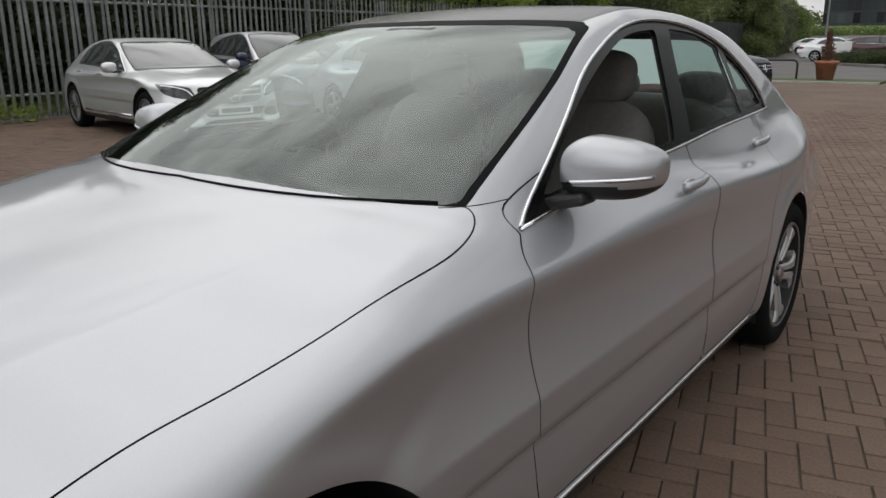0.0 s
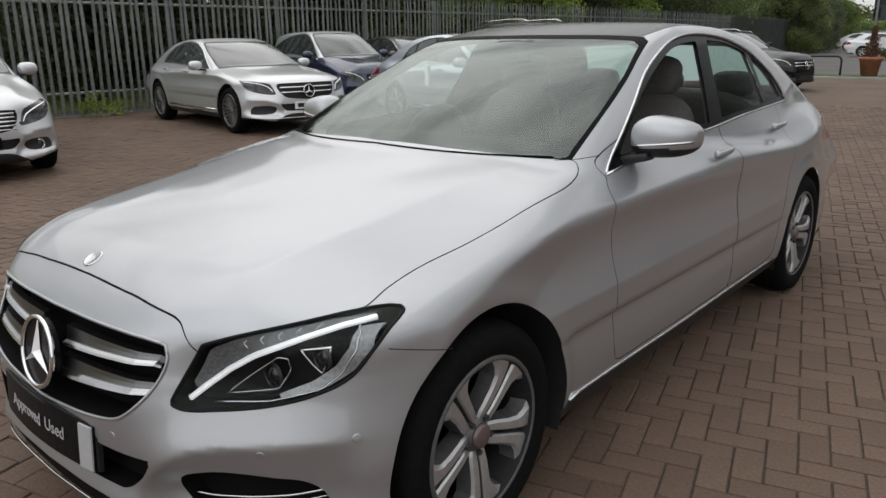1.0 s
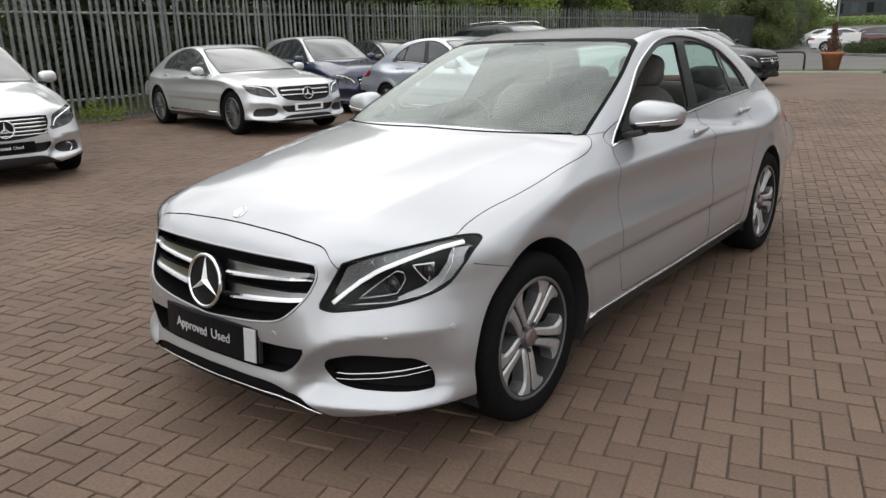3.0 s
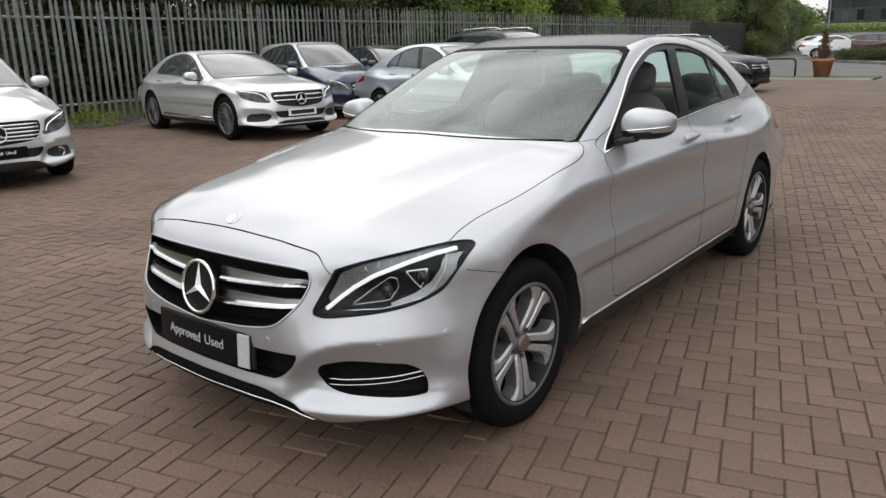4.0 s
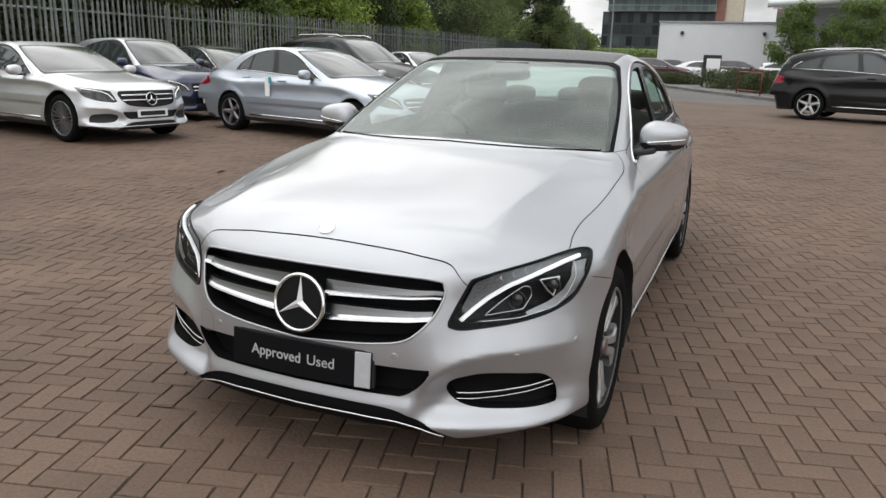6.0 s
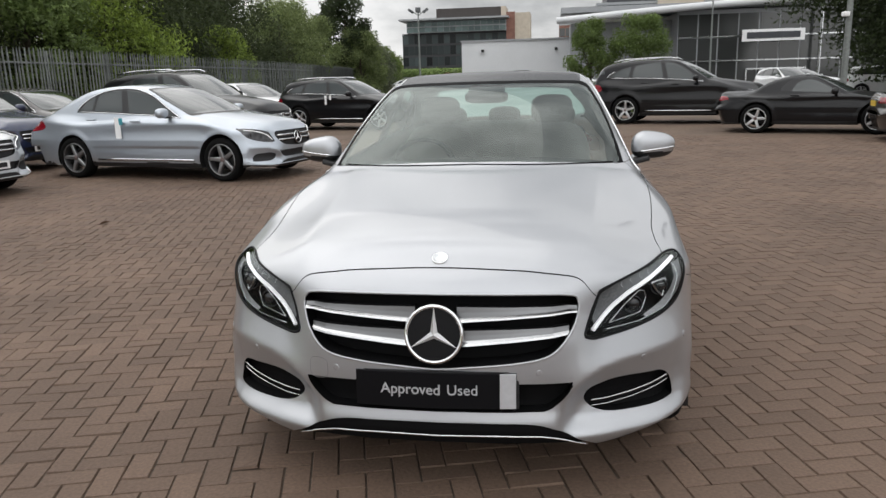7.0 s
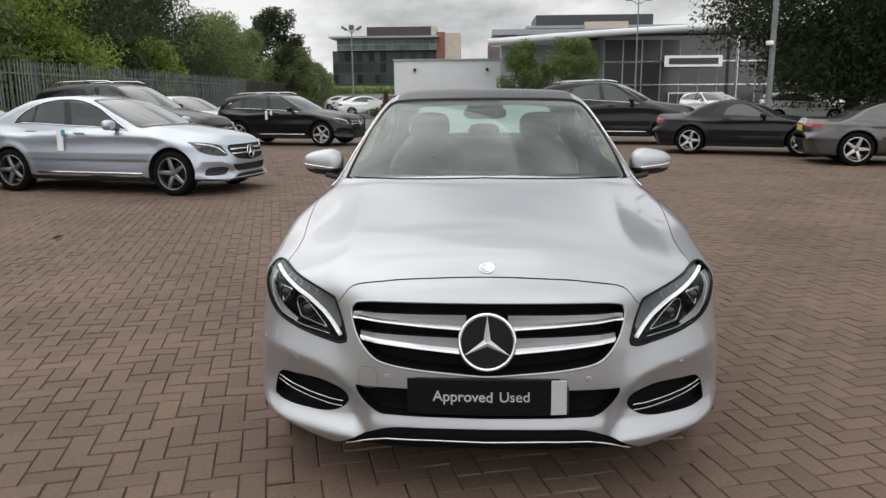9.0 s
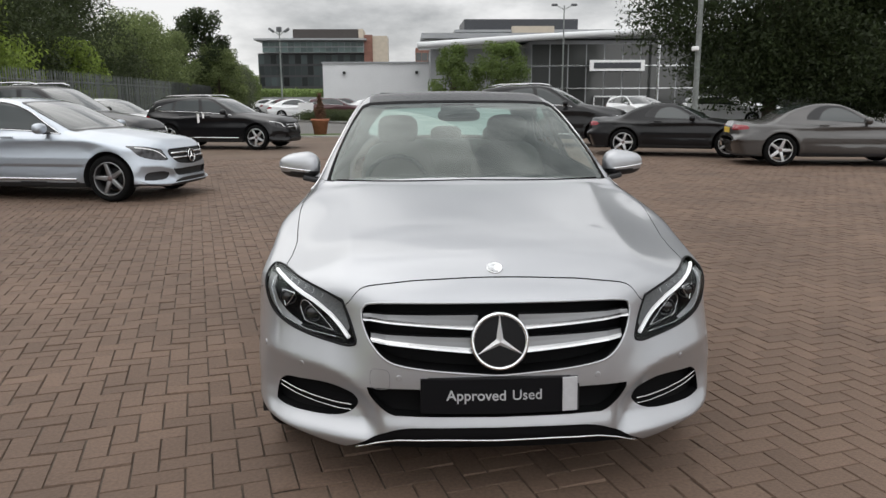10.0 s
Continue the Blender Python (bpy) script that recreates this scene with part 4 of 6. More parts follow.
        vent = put("bumper_vent", None, car, "black bumper vent with two chrome strips")
        v, f = pocket(p, (-side * 0.01, 0.05, 0.0))
        put("vent_recess", mesh_of("vent_recess", v, f, GRILLE_BLACK, smooth=False), vent)
        for z0, r in ((0.352, 0.0034), (0.334, 0.0024)):
            pts = [(side * x, y + 0.006, z) for x, y, z in front_line([(0.512, z0 - 0.012), (0.56, z0 - 0.012), (0.65, z0 - 0.004), (0.72, z0 + 0.008), (0.795, z0 + 0.028)], 0, 20)]
            bar("vent_strip", pts, r, SLAT_BRIGHT, vent, "chrome strip")
        # parking sensors
        for sx, sz in ((0.845, 0.508), (0.69, 0.475), (0.34, 0.475)):
            sy = on_front(sx, sz)
            v, f = lathe([(0.011, -0.004), (0.0105, 0.001), (0.009, 0.0015), (0.001, 0.001)], 16)
            g = slope(field, np.array([[sx, sy, sz]]))[0]
            g = Vector((side * g[0], g[1], g[2])).normalized()
            put("parking_sensor", mesh_of("parking_sensor", v, f, SILVER), car, "small round parking sensor", Matrix.Translation((side * sx, sy, sz)) @ g.to_track_quat("X", "Z").to_matrix().to_4x4())
        # door mirror
        mirror = put("door_mirror", None, car, "silver door mirror with indicator strip")
        v, f = egg((0, 0, 0), (0.112, 0.086, 0.080), 2.8, 44, 31)
        v[:, 2] = np.where(v[:, 2] > 0, v[:, 2] * (1 - 0.42 * np.clip((v[:, 0] + 0.05) / 0.16, 0, 1)), v[:, 2] * 0.86) + 0.07 * v[:, 0]
        v[:, 1] += 0.035 * ((v[:, 0] + 0.1) / 0.2)
        cap = [q for q in f if v[list(q)].mean(0)[2] > -0.030 and v[list(q)].mean(0)[1] < 0.07]
        base = [q for q in f if not (v[list(q)].mean(0)[2] > -0.030 and v[list(q)].mean(0)[1] < 0.07)]
        place = Matrix.Translation((side * 0.897, 0.978, 1.048)) @ Matrix.Diagonal((side, 1, 1, 1))
        tv = np.array([place @ Vector(q) for q in v])
        fl = (lambda q: q) if side > 0 else (lambda q: [t[::-1] for t in q])
        put("mirror_cap", mesh_of("mirror_cap", tv, fl(cap), SILVER), mirror, "silver cap")
        put("mirror_base", mesh_of("mirror_base", tv, fl(base), TRIM), mirror, "black underside")
        strip = []
        for u in np.linspace(-0.070, 0.104, 16):
            front = 0.086 * (1 - abs(u / 0.112) ** 2.8) ** (1 / 2.8)
            strip.append((side * (0.897 + u), 0.978 - front * 0.97 + 0.035 * (u + 0.1) / 0.2, 1.026 + 0.06 * u + 0.010 * (u + 0.075) / 0.187))
        bar("indicator_strip", strip, 0.006, SATIN, mirror, "clear indicator strip", flat=0.9)
        part("mirror_arm", box(side * 0.815, 0.93, 0.975, 0.12, 0.07, 0.03, 0.01, m=Matrix.Rotation(radians(side * -14), 4, "Y")), TRIM, mirror, "black arm")
        bm = bmesh.new()
        # door handles
        for hy, hz in ((1.60, 0.912), (2.50, 0.935)):
            xx = np.linspace(0.95, 0.6, 700)
            hx = xx[np.argmax(field(np.stack([xx, np.full_like(xx, hy), np.full_like(xx, hz)], 1)) < 0)]
            handle = put("door_handle", None, car, "silver pull handle")
            v, f = egg((side * (hx - 0.004), hy, hz - 0.006), (0.012, 0.05, 0.03), 2.2, 20, 12)
            put("handle_cup", mesh_of("handle_cup", v, f, SILVER), handle)
            pts = [(side * (hx + 0.018 + 0.010 * math.sin(math.pi * k)), hy - 0.085 + 0.17 * k, hz + 0.008 + 0.006 * k) for k in np.linspace(0, 1, 12)]
            bar("handle_grip", pts, 0.011, SILVER, handle, "", 10, flat=1.25)
    # grille
    grille = put("grille", None, car, "black grille with two slats on each side of the emblem")
    p = P["grille"]
    v, f = pocket(p, (0, 0.09, 0))
    put("grille_recess", mesh_of("grille_recess", v, f, GRILLE_BLACK, smooth=False), grille, "black grille backing")
    e = np.array([p[0][a] for a, b in rims(p)])
    ang = np.arctan2(e[:, 2] - 0.61, e[:, 0])
    e = e[np.argsort(ang)]
    bar("grille_surround", e[:: max(1, len(e) // 160)] + np.array([0, -0.001, 0]), 0.0042, SILVER, grille, "silver surround", 8, True)
    for side in (1, -1):
        for x1, top, ridge, foot in ((0.462, (0.681, 0.677), (0.643, 0.667), (0.633, 0.658)), (0.436, (0.606, 0.614), (0.571, 0.600), (0.556, 0.589))):
            vv, ff = [], []
            n = 14
            for k in range(n + 1):
                t = k / n
                x = 0.07 + (x1 - 0.07) * t
                at = [a + (b - a) * t for a, b in (top, ridge, foot)]
                y = on_front(min(x, 0.43), at[1]) + 0.010
                for dy, z in ((0.040, at[0] + 0.002), (0.021, at[0]), (0.018, 0.5 * (at[0] + at[1])), (0.0145, at[1] + 0.002), (0.012, at[1]), (0.004, 0.5 * (at[1] + at[2])), (0.0, at[2]), (0.035, at[2] - 0.004)):
                    vv.append((side * x, y + dy, z))
            for k in range(n):
                for m in range(7):
                    q = (k * 8 + m, k * 8 + m + 1, k * 8 + m + 9, k * 8 + m + 8)
                    ff.append(q if side > 0 else q[::-1])
            put("grille_slat", mesh_of("grille_slat", vv, ff, [SLAT_GREY, SLAT_BRIGHT, GRILLE_BLACK], smooth=False, index=[(2, 0, 0, 0, 1, 1, 2)[k % 7] for k in range(len(ff))]), grille, "satin slat with a chrome lower edge")
    star_badge(grille, on_front(0, 0.605) - 0.012, 0.605, 0.092, tilt=-10)
    # lower intake, lip
    v, f = pocket(P["intake"], (0, 0.06, 0))
    put("intake_recess", mesh_of("intake_recess", v, f, GRILLE_BLACK, smooth=False), car, "black lower air intake")
    panel("bumper_lip", "lip", GRILLE_BLACK, "black lower bumper lip", 0.012)
    bar("lip_strip", [(x, y, z) for x, y, z in front_line([(-0.50, 0.208), (-0.43, 0.234), (-0.35, 0.252), (-0.2, 0.256), (0, 0.253), (0.2, 0.256), (0.35, 0.252), (0.43, 0.234), (0.50, 0.208)], 0.0, 60)], 0.0035, SATIN, car, "chrome strip")
    # box added behind the lip, out of sight, to block light under the bumper
    part("air_dam", box(0, -0.50, 0.165, 0.80, 0.10, 0.08, 0.02), GRILLE_BLACK, car, "black air dam under the bumper")
    # undertray set low and wide, which also darkens the ground below
    part("undertray", box(0, 1.5, 0.165, 1.42, 3.9, 0.05, 0.02), PLASTIC, car, "black undertray")
    # towing-eye cover, outlined on the bumper
    a = np.linspace(0, 2 * np.pi, 40, endpoint=False)
    ring = [(-0.405 + 0.034 * np.sign(np.cos(t)) * abs(np.cos(t)) ** 0.6, 0.468 + 0.036 * np.sign(np.sin(t)) * abs(np.sin(t)) ** 0.6) for t in a]
    bar("towing_eye_cover", [(x, on_front(x, z) + 0.0008, z) for x, z in ring], 0.0014, SLAT_GREY, car, "outlined towing-eye cover", 6, True)
    # plate
    py = on_front(0, 0.41) - 0.014
    plate = put("number_plate", None, car, "black plate printed Approved Used in white, with a pale end tab", Matrix.Translation((0, py, 0.417)) @ Matrix.Rotation(radians(-4), 4, "X"))
    bow = 0.30
    def bowed(x0, x1, z0, z1, lift, thick):
        bm = bmesh.new()
        rows = []
        for x in np.linspace(x0, x1, 13):
            y = bow * x * x - lift
            rows.append([bm.verts.new(q) for q in ((x, y + thick, z0), (x, y, z0 + 0.002), (x, y, z1 - 0.002), (x, y + thick, z1))])
        for a, b in zip(rows, rows[1:]):
            for k in range(4):
                bm.faces.new((a[k], b[k], b[(k + 1) % 4], a[(k + 1) % 4]))
        bm.faces.new(rows[0])
        bm.faces.new(rows[-1][::-1])
        bmesh.ops.recalc_face_normals(bm, faces=bm.faces)
        return bm
    part("plate_holder", bowed(-0.268, 0.275, -0.062, 0.066, 0.0, 0.012), PLASTIC, plate, "dark plate holder")
    part("plate_board", bowed(-0.268, 0.268, -0.061, 0.061, 0.007, 0.006), PLATE_BLACK, plate, "glossy black board")
    part("plate_tab", bowed(0.214, 0.266, -0.059, 0.060, 0.011, 0.005), PALE, plate, "pale grey tab")
    for word, x, size, thick in (("Approved", -0.080, 0.050, 0.0004), ("Used", 0.092, 0.050, 0.0)):
        cu = bpy.data.curves.new("lettering", "FONT")
        cu.body, cu.size, cu.align_x, cu.align_y, cu.extrude, cu.offset = word, size, "CENTER", "CENTER", 0.0006, thick
        cu.materials.append(PALE)
        put("lettering", cu, plate, "white lettering", Matrix.Translation((x, bow * x * x - 0.0085, 0.004)) @ Matrix.Rotation(math.atan(2 * bow * x), 4, "Z") @ Matrix.Rotation(radians(90), 4, "X"))
    # bonnet emblem
    by = -0.607
    field = body_field("saloon")
    zz = np.linspace(0.95, 0.7, 1000)
    bz = zz[np.argmax(field(np.stack([0 * zz, 0 * zz + by, zz], 1)) < 0)]
    g = Vector(slope(field, np.array([[0, by, bz]]))[0]).normalized()
    v, f = lathe([(0.029, -0.003), (0.0285, 0.003), (0.025, 0.004), (0.023, 0.002), (0.001, 0.003)], 32)
    put("bonnet_emblem", mesh_of("bonnet_emblem", v, f, SATIN), bonnet, "small round emblem", Matrix.Translation((0, by, bz)) @ g.to_track_quat("X", "Z").to_matrix().to_4x4())
    # sill trim
    for side in (1, -1):
        pts = []
        for y in np.linspace(0.42, 2.42, 30):
            xx = np.linspace(0.95, 0.6, 500)
            pts.append((side * (xx[np.argmax(field(np.stack([xx, 0 * xx + y, 0 * xx + 0.276], 1)) < 0)] + 0.001), y, 0.276))
        bar("sill_strip", pts, 0.006, SATIN, car, "bright sill strip")
    # short dark joints
    for pts in ([(0.63, 0.993), (0.70, 0.996), (0.78, 0.999)], [(-0.345, 0.700), (-0.25, 0.674), (-0.16, 0.650)]):
        for side in (1, -1):
            line = []
            for y, z in zip(np.linspace(pts[0][0], pts[-1][0], 10), np.linspace(pts[0][1], pts[-1][1], 10)):
                xx = np.linspace(0.98, 0.5, 900)
                line.append((side * (xx[np.argmax(field(np.stack([xx, 0 * xx + y, 0 * xx + z], 1)) < 0)] - 0.0002), y, z))
            bar("shut_line", line, 0.0014, GAP, car, "", 6)
    # wipers, lengthened to draw the dark cowl line at the screen's foot
    for x0, x1 in ((-0.665, 0.10), (0.02, 0.665)):
        pts = []
        for x in np.linspace(x0, x1, 24):
            zt = 1.012 - 0.02 * abs(x)
            yy = np.linspace(0.3, 1.0, 800)
            y = yy[np.argmax(field(np.stack([0 * yy + x, yy, 0 * yy + zt], 1)) < 0)]
            pts.append((x, y + 0.006, zt + 0.002))
        bar("wiper", pts, 0.004, GRILLE_BLACK, car, "black wiper arm")
    cabin(car, P)
    return car


def seat_at(parent, x, y, mat=LEATHER):
    seat = put("seat", None, parent, "grey leather seat", Matrix.Translation((x, y, 0)))
    for name, c, r, m in (("cushion", (0, -0.05, 0.50), (0.26, 0.27, 0.09), None), ("backrest", (0, 0.27, 0.80), (0.25, 0.075, 0.33), Matrix.Rotation(radians(-14), 4, "X")), ("headrest", (0, 0.36, 1.20), (0.135, 0.055, 0.095), Matrix.Rotation(radians(-8), 4, "X"))):
        v, f = egg(c, r, 3.2, 24, 14, m)
        put(name, mesh_of(name, v, f, mat), seat)
    for s in (-0.05, 0.05):
        part("headrest_post", rod((s, 0.345, 1.08), (s, 0.35, 1.15), 0.006, 8), CHROME, seat)
    return seat


def cabin(car, P):
    """What shows through the glass: lining, dashboard, wheel, seats, mirror."""
    skins = [P[k] for k in ("body", "roof_panel", "screen_edge", "dlo", "door_f", "door_r") if k in P]
    vv, ff, base = [], [], 0
    for v, f, n in skins:
        keep = [q for q in f if 0.62 < v[q].mean(0)[1] < 3.3 and v[q].mean(0)[2] > 0.35 and math.hypot(v[q].mean(0)[1] - 2.84, v[q].mean(0)[2] - 0.33) > 0.45]
        if keep:
            a, b, c = piece(keep, v, n)
            vv.append(a - 0.022 * c)
            ff += [tuple(i + base for i in q)[::-1] for q in b]
            base += len(a)
    put("cabin_lining", mesh_of("cabin_lining", np.concatenate(vv), ff, LINING), car, "grey cabin lining")
    part("cabin_floor", box(0, 1.9, 0.32, 1.5, 2.8, 0.04), PLASTIC, car)
    part("firewall", box(0, 0.66, 0.6, 1.4, 0.03, 0.6), PLASTIC, car)
    part("parcel_shelf", box(0, 3.15, 0.98, 1.25, 0.5, 0.03, 0.01), LINING, car, "grey parcel shelf")
    v, f = egg((0, 0.86, 0.90), (0.70, 0.26, 0.095), 3.5, 36, 14)
    put("dashboard", mesh_of("dashboard", v, f, DASH), car, "dark dashboard")
    part("centre_console", box(0, 1.45, 0.55, 0.22, 0.9, 0.3, 0.03), DASH, car)
    w = put("steering_wheel", None, car, "dark steering wheel", Matrix.Translation((-0.37, 1.22, 0.90)) @ Matrix.Rotation(radians(-24), 4, "X"))
    a = np.linspace(0, 2 * np.pi, 36, endpoint=False)
    bar("wheel_rim", np.stack([0.185 * np.cos(a), 0 * a, 0.185 * np.sin(a)], 1), 0.016, DASH, w, closed=True)
    v, f = egg((0, 0.0, 0), (0.09, 0.03, 0.07), 2.6, 20, 10)
    put("wheel_boss", mesh_of("wheel_boss", v, f, DASH), w)
    for t in (0, math.pi, -math.pi / 2):
        part("wheel_spoke", rod((0.06 * math.cos(t), 0, 0.06 * math.sin(t)), (0.18 * math.cos(t), 0, 0.18 * math.sin(t)), 0.014, 8), SATIN, w)
    for x in (-0.37, 0.37):
        seat_at(car, x, 1.62)
    bench = put("rear_seat", None, car, "grey leather rear bench")
    for name, c, r, m in (("cushion", (0, 2.42, 0.50), (0.64, 0.26, 0.10), None), ("backrest", (0, 2.78, 0.78), (0.64, 0.09, 0.32), Matrix.Rotation(radians(-18), 4, "X"))):
        v, f = egg(c, r, 3.5, 30, 14, m)
        put(name, mesh_of(name, v, f, LEATHER), bench)
    for x in (-0.42, 0, 0.42):
        v, f = egg((x, 2.90, 1.115), (0.125, 0.05, 0.075), 3, 20, 12)
        put("headrest", mesh_of("headrest", v, f, LEATHER), bench)
    v, f = egg((0.0, 1.30, 1.305), (0.125, 0.022, 0.036), 3.4, 20, 10)
    put("rear_view_mirror", mesh_of("rear_view_mirror", v, f, TRIM), car, "black rear-view mirror")
    part("sensor_housing", box(0, 0, 0, 0.21, 0.17, 0.03, 0.012, m=Matrix.Translation((0, 1.30, 1.332)) @ Matrix.Rotation(radians(19), 4, "X")), TRIM, car, "dark sensor housing")
    part("mirror_stem", rod((0, 1.30, 1.30), (0, 1.30, 1.335), 0.012, 10), TRIM, car)


saloon = hero_car()


# ---- ground ----
def sheet(name, pts, z, mat, label, category, kind="structure"):
    me = mesh_of(name, [(x, y, z) for x, y in pts], [tuple(range(len(pts)))], mat, smooth=False)
    return tagged(put(name, me), label, category, kind=kind)


sheet("ground", [(-900, -900), (900, -900), (900, 900), (-900, 900)], -0.05, ASPHALT, "grey asphalt reaching into the distance", "ground")
sheet("road", [(-12.4, 26.0), (60, 22.0), (60, 75), (-12.4, 75)], -0.03, ASPHALT, "worn grey asphalt access road", "road")
paved = sheet("pavement", [(-12.9, -25), (30, -25), (30, 25.4), (-12.9, 25.4)], -0.007, SAND, "brown clay block paving with sandy joints", "paving")
TURN_PAVING, PITCH = radians(15.4), 0.1003


def herringbone(span, inside):
    """Blocks of 0.2 by 0.1 m in herringbone: middle, half length, half width, along x or y."""
    n = int(span / PITCH)
    i, j = np.meshgrid(np.arange(-n, n), np.arange(-n, n), indexing="ij")
    k = (i - j) % 4
    out = []
    for code, hx, hy, cx, cy in ((0, PITCH, PITCH / 2, 1.0, 0.5), (3, PITCH / 2, PITCH, 0.5, 1.0)):
        on = k == code
        u, v = (i[on] + cx + 0.4825) * PITCH, (j[on] + cy + 0.886) * PITCH
        x = u * math.cos(TURN_PAVING) - v * math.sin(TURN_PAVING)
        y = u * math.sin(TURN_PAVING) + v * math.cos(TURN_PAVING)
        keep = inside(x, y)
        out.append((x[keep], y[keep], hx, hy))
    return out


def paver_block(hx, hy, rng):
    """Offsets of the eight corners of a block with a worn rim."""
    g, c = 0.0017, 0.0035
    a, b = hx - g, hy - g
    return np.array([(-a, -b, -0.009), (a, -b, -0.009), (a, b, -0.009), (-a, b, -0.009), (-a + c, -b + c, 0), (a - c, -b + c, 0), (a - c, b - c, 0), (-a + c, b - c, 0)])


BLOCK_FACES = np.array([(4, 5, 6, 7), (0, 1, 5, 4), (1, 2, 6, 5), (2, 3, 7, 6), (3, 0, 4, 7)])
near_strip = lambda x, y: (x > 0.95) & (x < 2.25) & (y > -1.3) & (y < 3.1)
laid = lambda x, y: (np.hypot((x + 1) / 1.15, y - 3) < 12.5) & (y < 25) & (x > -12.5) & (y > -4) & ~near_strip(x, y)
rng = np.random.default_rng(4)
vs, fs, count = [], [], 0
for x, y, hx, hy in herringbone(26, laid):
    o = paver_block(hx, hy, rng)
    c, s = math.cos(TURN_PAVING), math.sin(TURN_PAVING)
    o = np.stack([o[:, 0] * c - o[:, 1] * s, o[:, 0] * s + o[:, 1] * c, o[:, 2]], 1)
    n = len(x)
    v = o[None] + np.stack([x, y, rng.normal(0, 0.0012, n)], 1)[:, None]
    v[:, :, 2] += rng.normal(0, 0.006, (n, 1)) * o[None, :, 0] * 3 + rng.normal(0, 0.006, (n, 1)) * o[None, :, 1] * 3
    vs.append(v.reshape(-1, 3))
    fs.append((BLOCK_FACES[None] + (np.arange(n) * 8)[:, None, None] + count).reshape(-1, 4))
    count += n * 8
blocks = put("paving_blocks", mesh_of("paving_blocks", np.concatenate(vs), np.concatenate(fs), PAVER, smooth=False), paved)
tagged(blocks, "brown clay blocks laid in herringbone", kind="stuff")
sheet("far_paving", [(-12.9, -25), (30, -25), (30, -3.8), (-12.9, -3.8)], -0.003, FAR_PAVING, "brown block paving farther off", "paving")
sheet("far_paving", [(-12.9, 13.5), (30, 13.5), (30, 25.4), (-12.9, 25.4)], -0.006, FAR_PAVING, "brown block paving farther off", "paving")
sheet("far_paving", [(12.5, -3.8), (30, -3.8), (30, 13.5), (12.5, 13.5)], -0.0055, FAR_PAVING, "brown block paving farther off", "paving")

part("grass_verge", box(-4.3, 26.6, -0.01, 4.5, 2.0, 0.09, 0.02), GRASS, None)
tagged(bpy.data.objects["grass_verge"], "strip of short grass beside the paving", "grass", kind="structure")
part("grass_verge", box(10.0, 26.9, -0.01, 14, 1.6, 0.09, 0.02), GRASS, None)
tagged(bpy.data.objects["grass_verge.001"], "strip of short grass beside the paving", "grass", kind="structure")
part("kerb", box(-4.3, 25.5, 0.0, 4.6, 0.14, 0.1, 0.015), CONCRETE, None)
tagged(bpy.data.objects["kerb"], "pale concrete kerb edging the grass", "kerb", kind="structure")


# ---- palisade fence ----
def fence():
    whole = thing("palisade_fence", "galvanised steel palisade fence with pointed pales", "fence")
    pale = bmesh.new()
    w, h, d = 0.037, 2.45, 0.012
    prof = [(-w, 0.0), (-w * 0.45, d), (w * 0.45, d), (w, 0.0)]
    rows = []
    for z, k in ((0.05, 1), (h - 0.16, 1), (h - 0.06, 0.62), (h, 0.08)):
        rows.append([pale.verts.new((dd, u * k, z)) for u, dd in prof])
    for a, b in zip(rows, rows[1:]):
        for i in range(3):
            pale.faces.new((a[i], a[i + 1], b[i + 1], b[i]))
    bmesh.ops.solidify(pale, geom=pale.faces[:], thickness=0.003)
    first = part("pale", pale, GALV, whole)
    line = lambda s: (-12.6 - (0.0016 * max(s - 12, 0) ** 2), s)
    y = -4.0
    spots = []
    while y < 62:
        spots.append(y)
        y += 0.152
    for k, y in enumerate(spots[:300]):
        x, yy = line(y)
        m = Matrix.Translation((x + 0.03, yy, random.uniform(-0.008, 0.008))) @ Matrix.Rotation(random.uniform(-0.02, 0.02), 4, "X")
        if k == 0:
            first.matrix_basis = m
        else:
            put("pale", first.data, whole, m=m)
    me = first.data
    base = np.array([v.co for v in me.vertices])
    polys = [tuple(p.vertices) for p in me.polygons]
    vv, ff = [], []
    for k, y in enumerate(spots[300:]):
        x, yy = line(y)
        vv.append(base + np.array((x + 0.03, yy, 0)))
        ff += [tuple(i + k * len(base) for i in p) for p in polys]
    tagged(put("fence_remainder", mesh_of("fence_remainder", np.concatenate(vv), ff, GALV, smooth=False), whole), "far stretch of the grey fence", kind="stuff")
    s = -4.0
    while s < 61:
        a, b = line(s), line(s + 2.75)
        part("post", box(a[0] - 0.03, a[1], 1.19, 0.1, 0.055, 2.38, 0.004), GALV, whole)
        for z in (0.45, 2.08):
            part("rail", rod((a[0], a[1], z), (b[0], b[1], z), 0.025, 6), GALV, whole)
        s += 2.75
    return whole


fence()


# ---- plants ----
def leaves(name, centres, spread, count, size, mat, rng, droop=0.0):
    """A crown of many small leaf blades scattered about clump centres."""
    c = centres[rng.integers(0, len(centres), count)]
    p = c + np.clip(rng.normal(0, 1, (count, 3)), -1.7, 1.7) * spread
    a = rng.normal(0, 1, (count, 3))
    a[:, 2] -= droop
    a /= np.linalg.norm(a, axis=1)[:, None]
    b = np.cross(a, rng.normal(0, 1, (count, 3)))
    b /= np.linalg.norm(b, axis=1)[:, None]
    l = size * rng.uniform(0.6, 1.4, (count, 1))
    v = np.stack([p - a * l, p + b * l * 0.38, p + a * l, p - b * l * 0.38], 1).reshape(-1, 3)
    f = np.arange(count * 4).reshape(-1, 4)
    return mesh_of(name, v, f, mat, smooth=False)


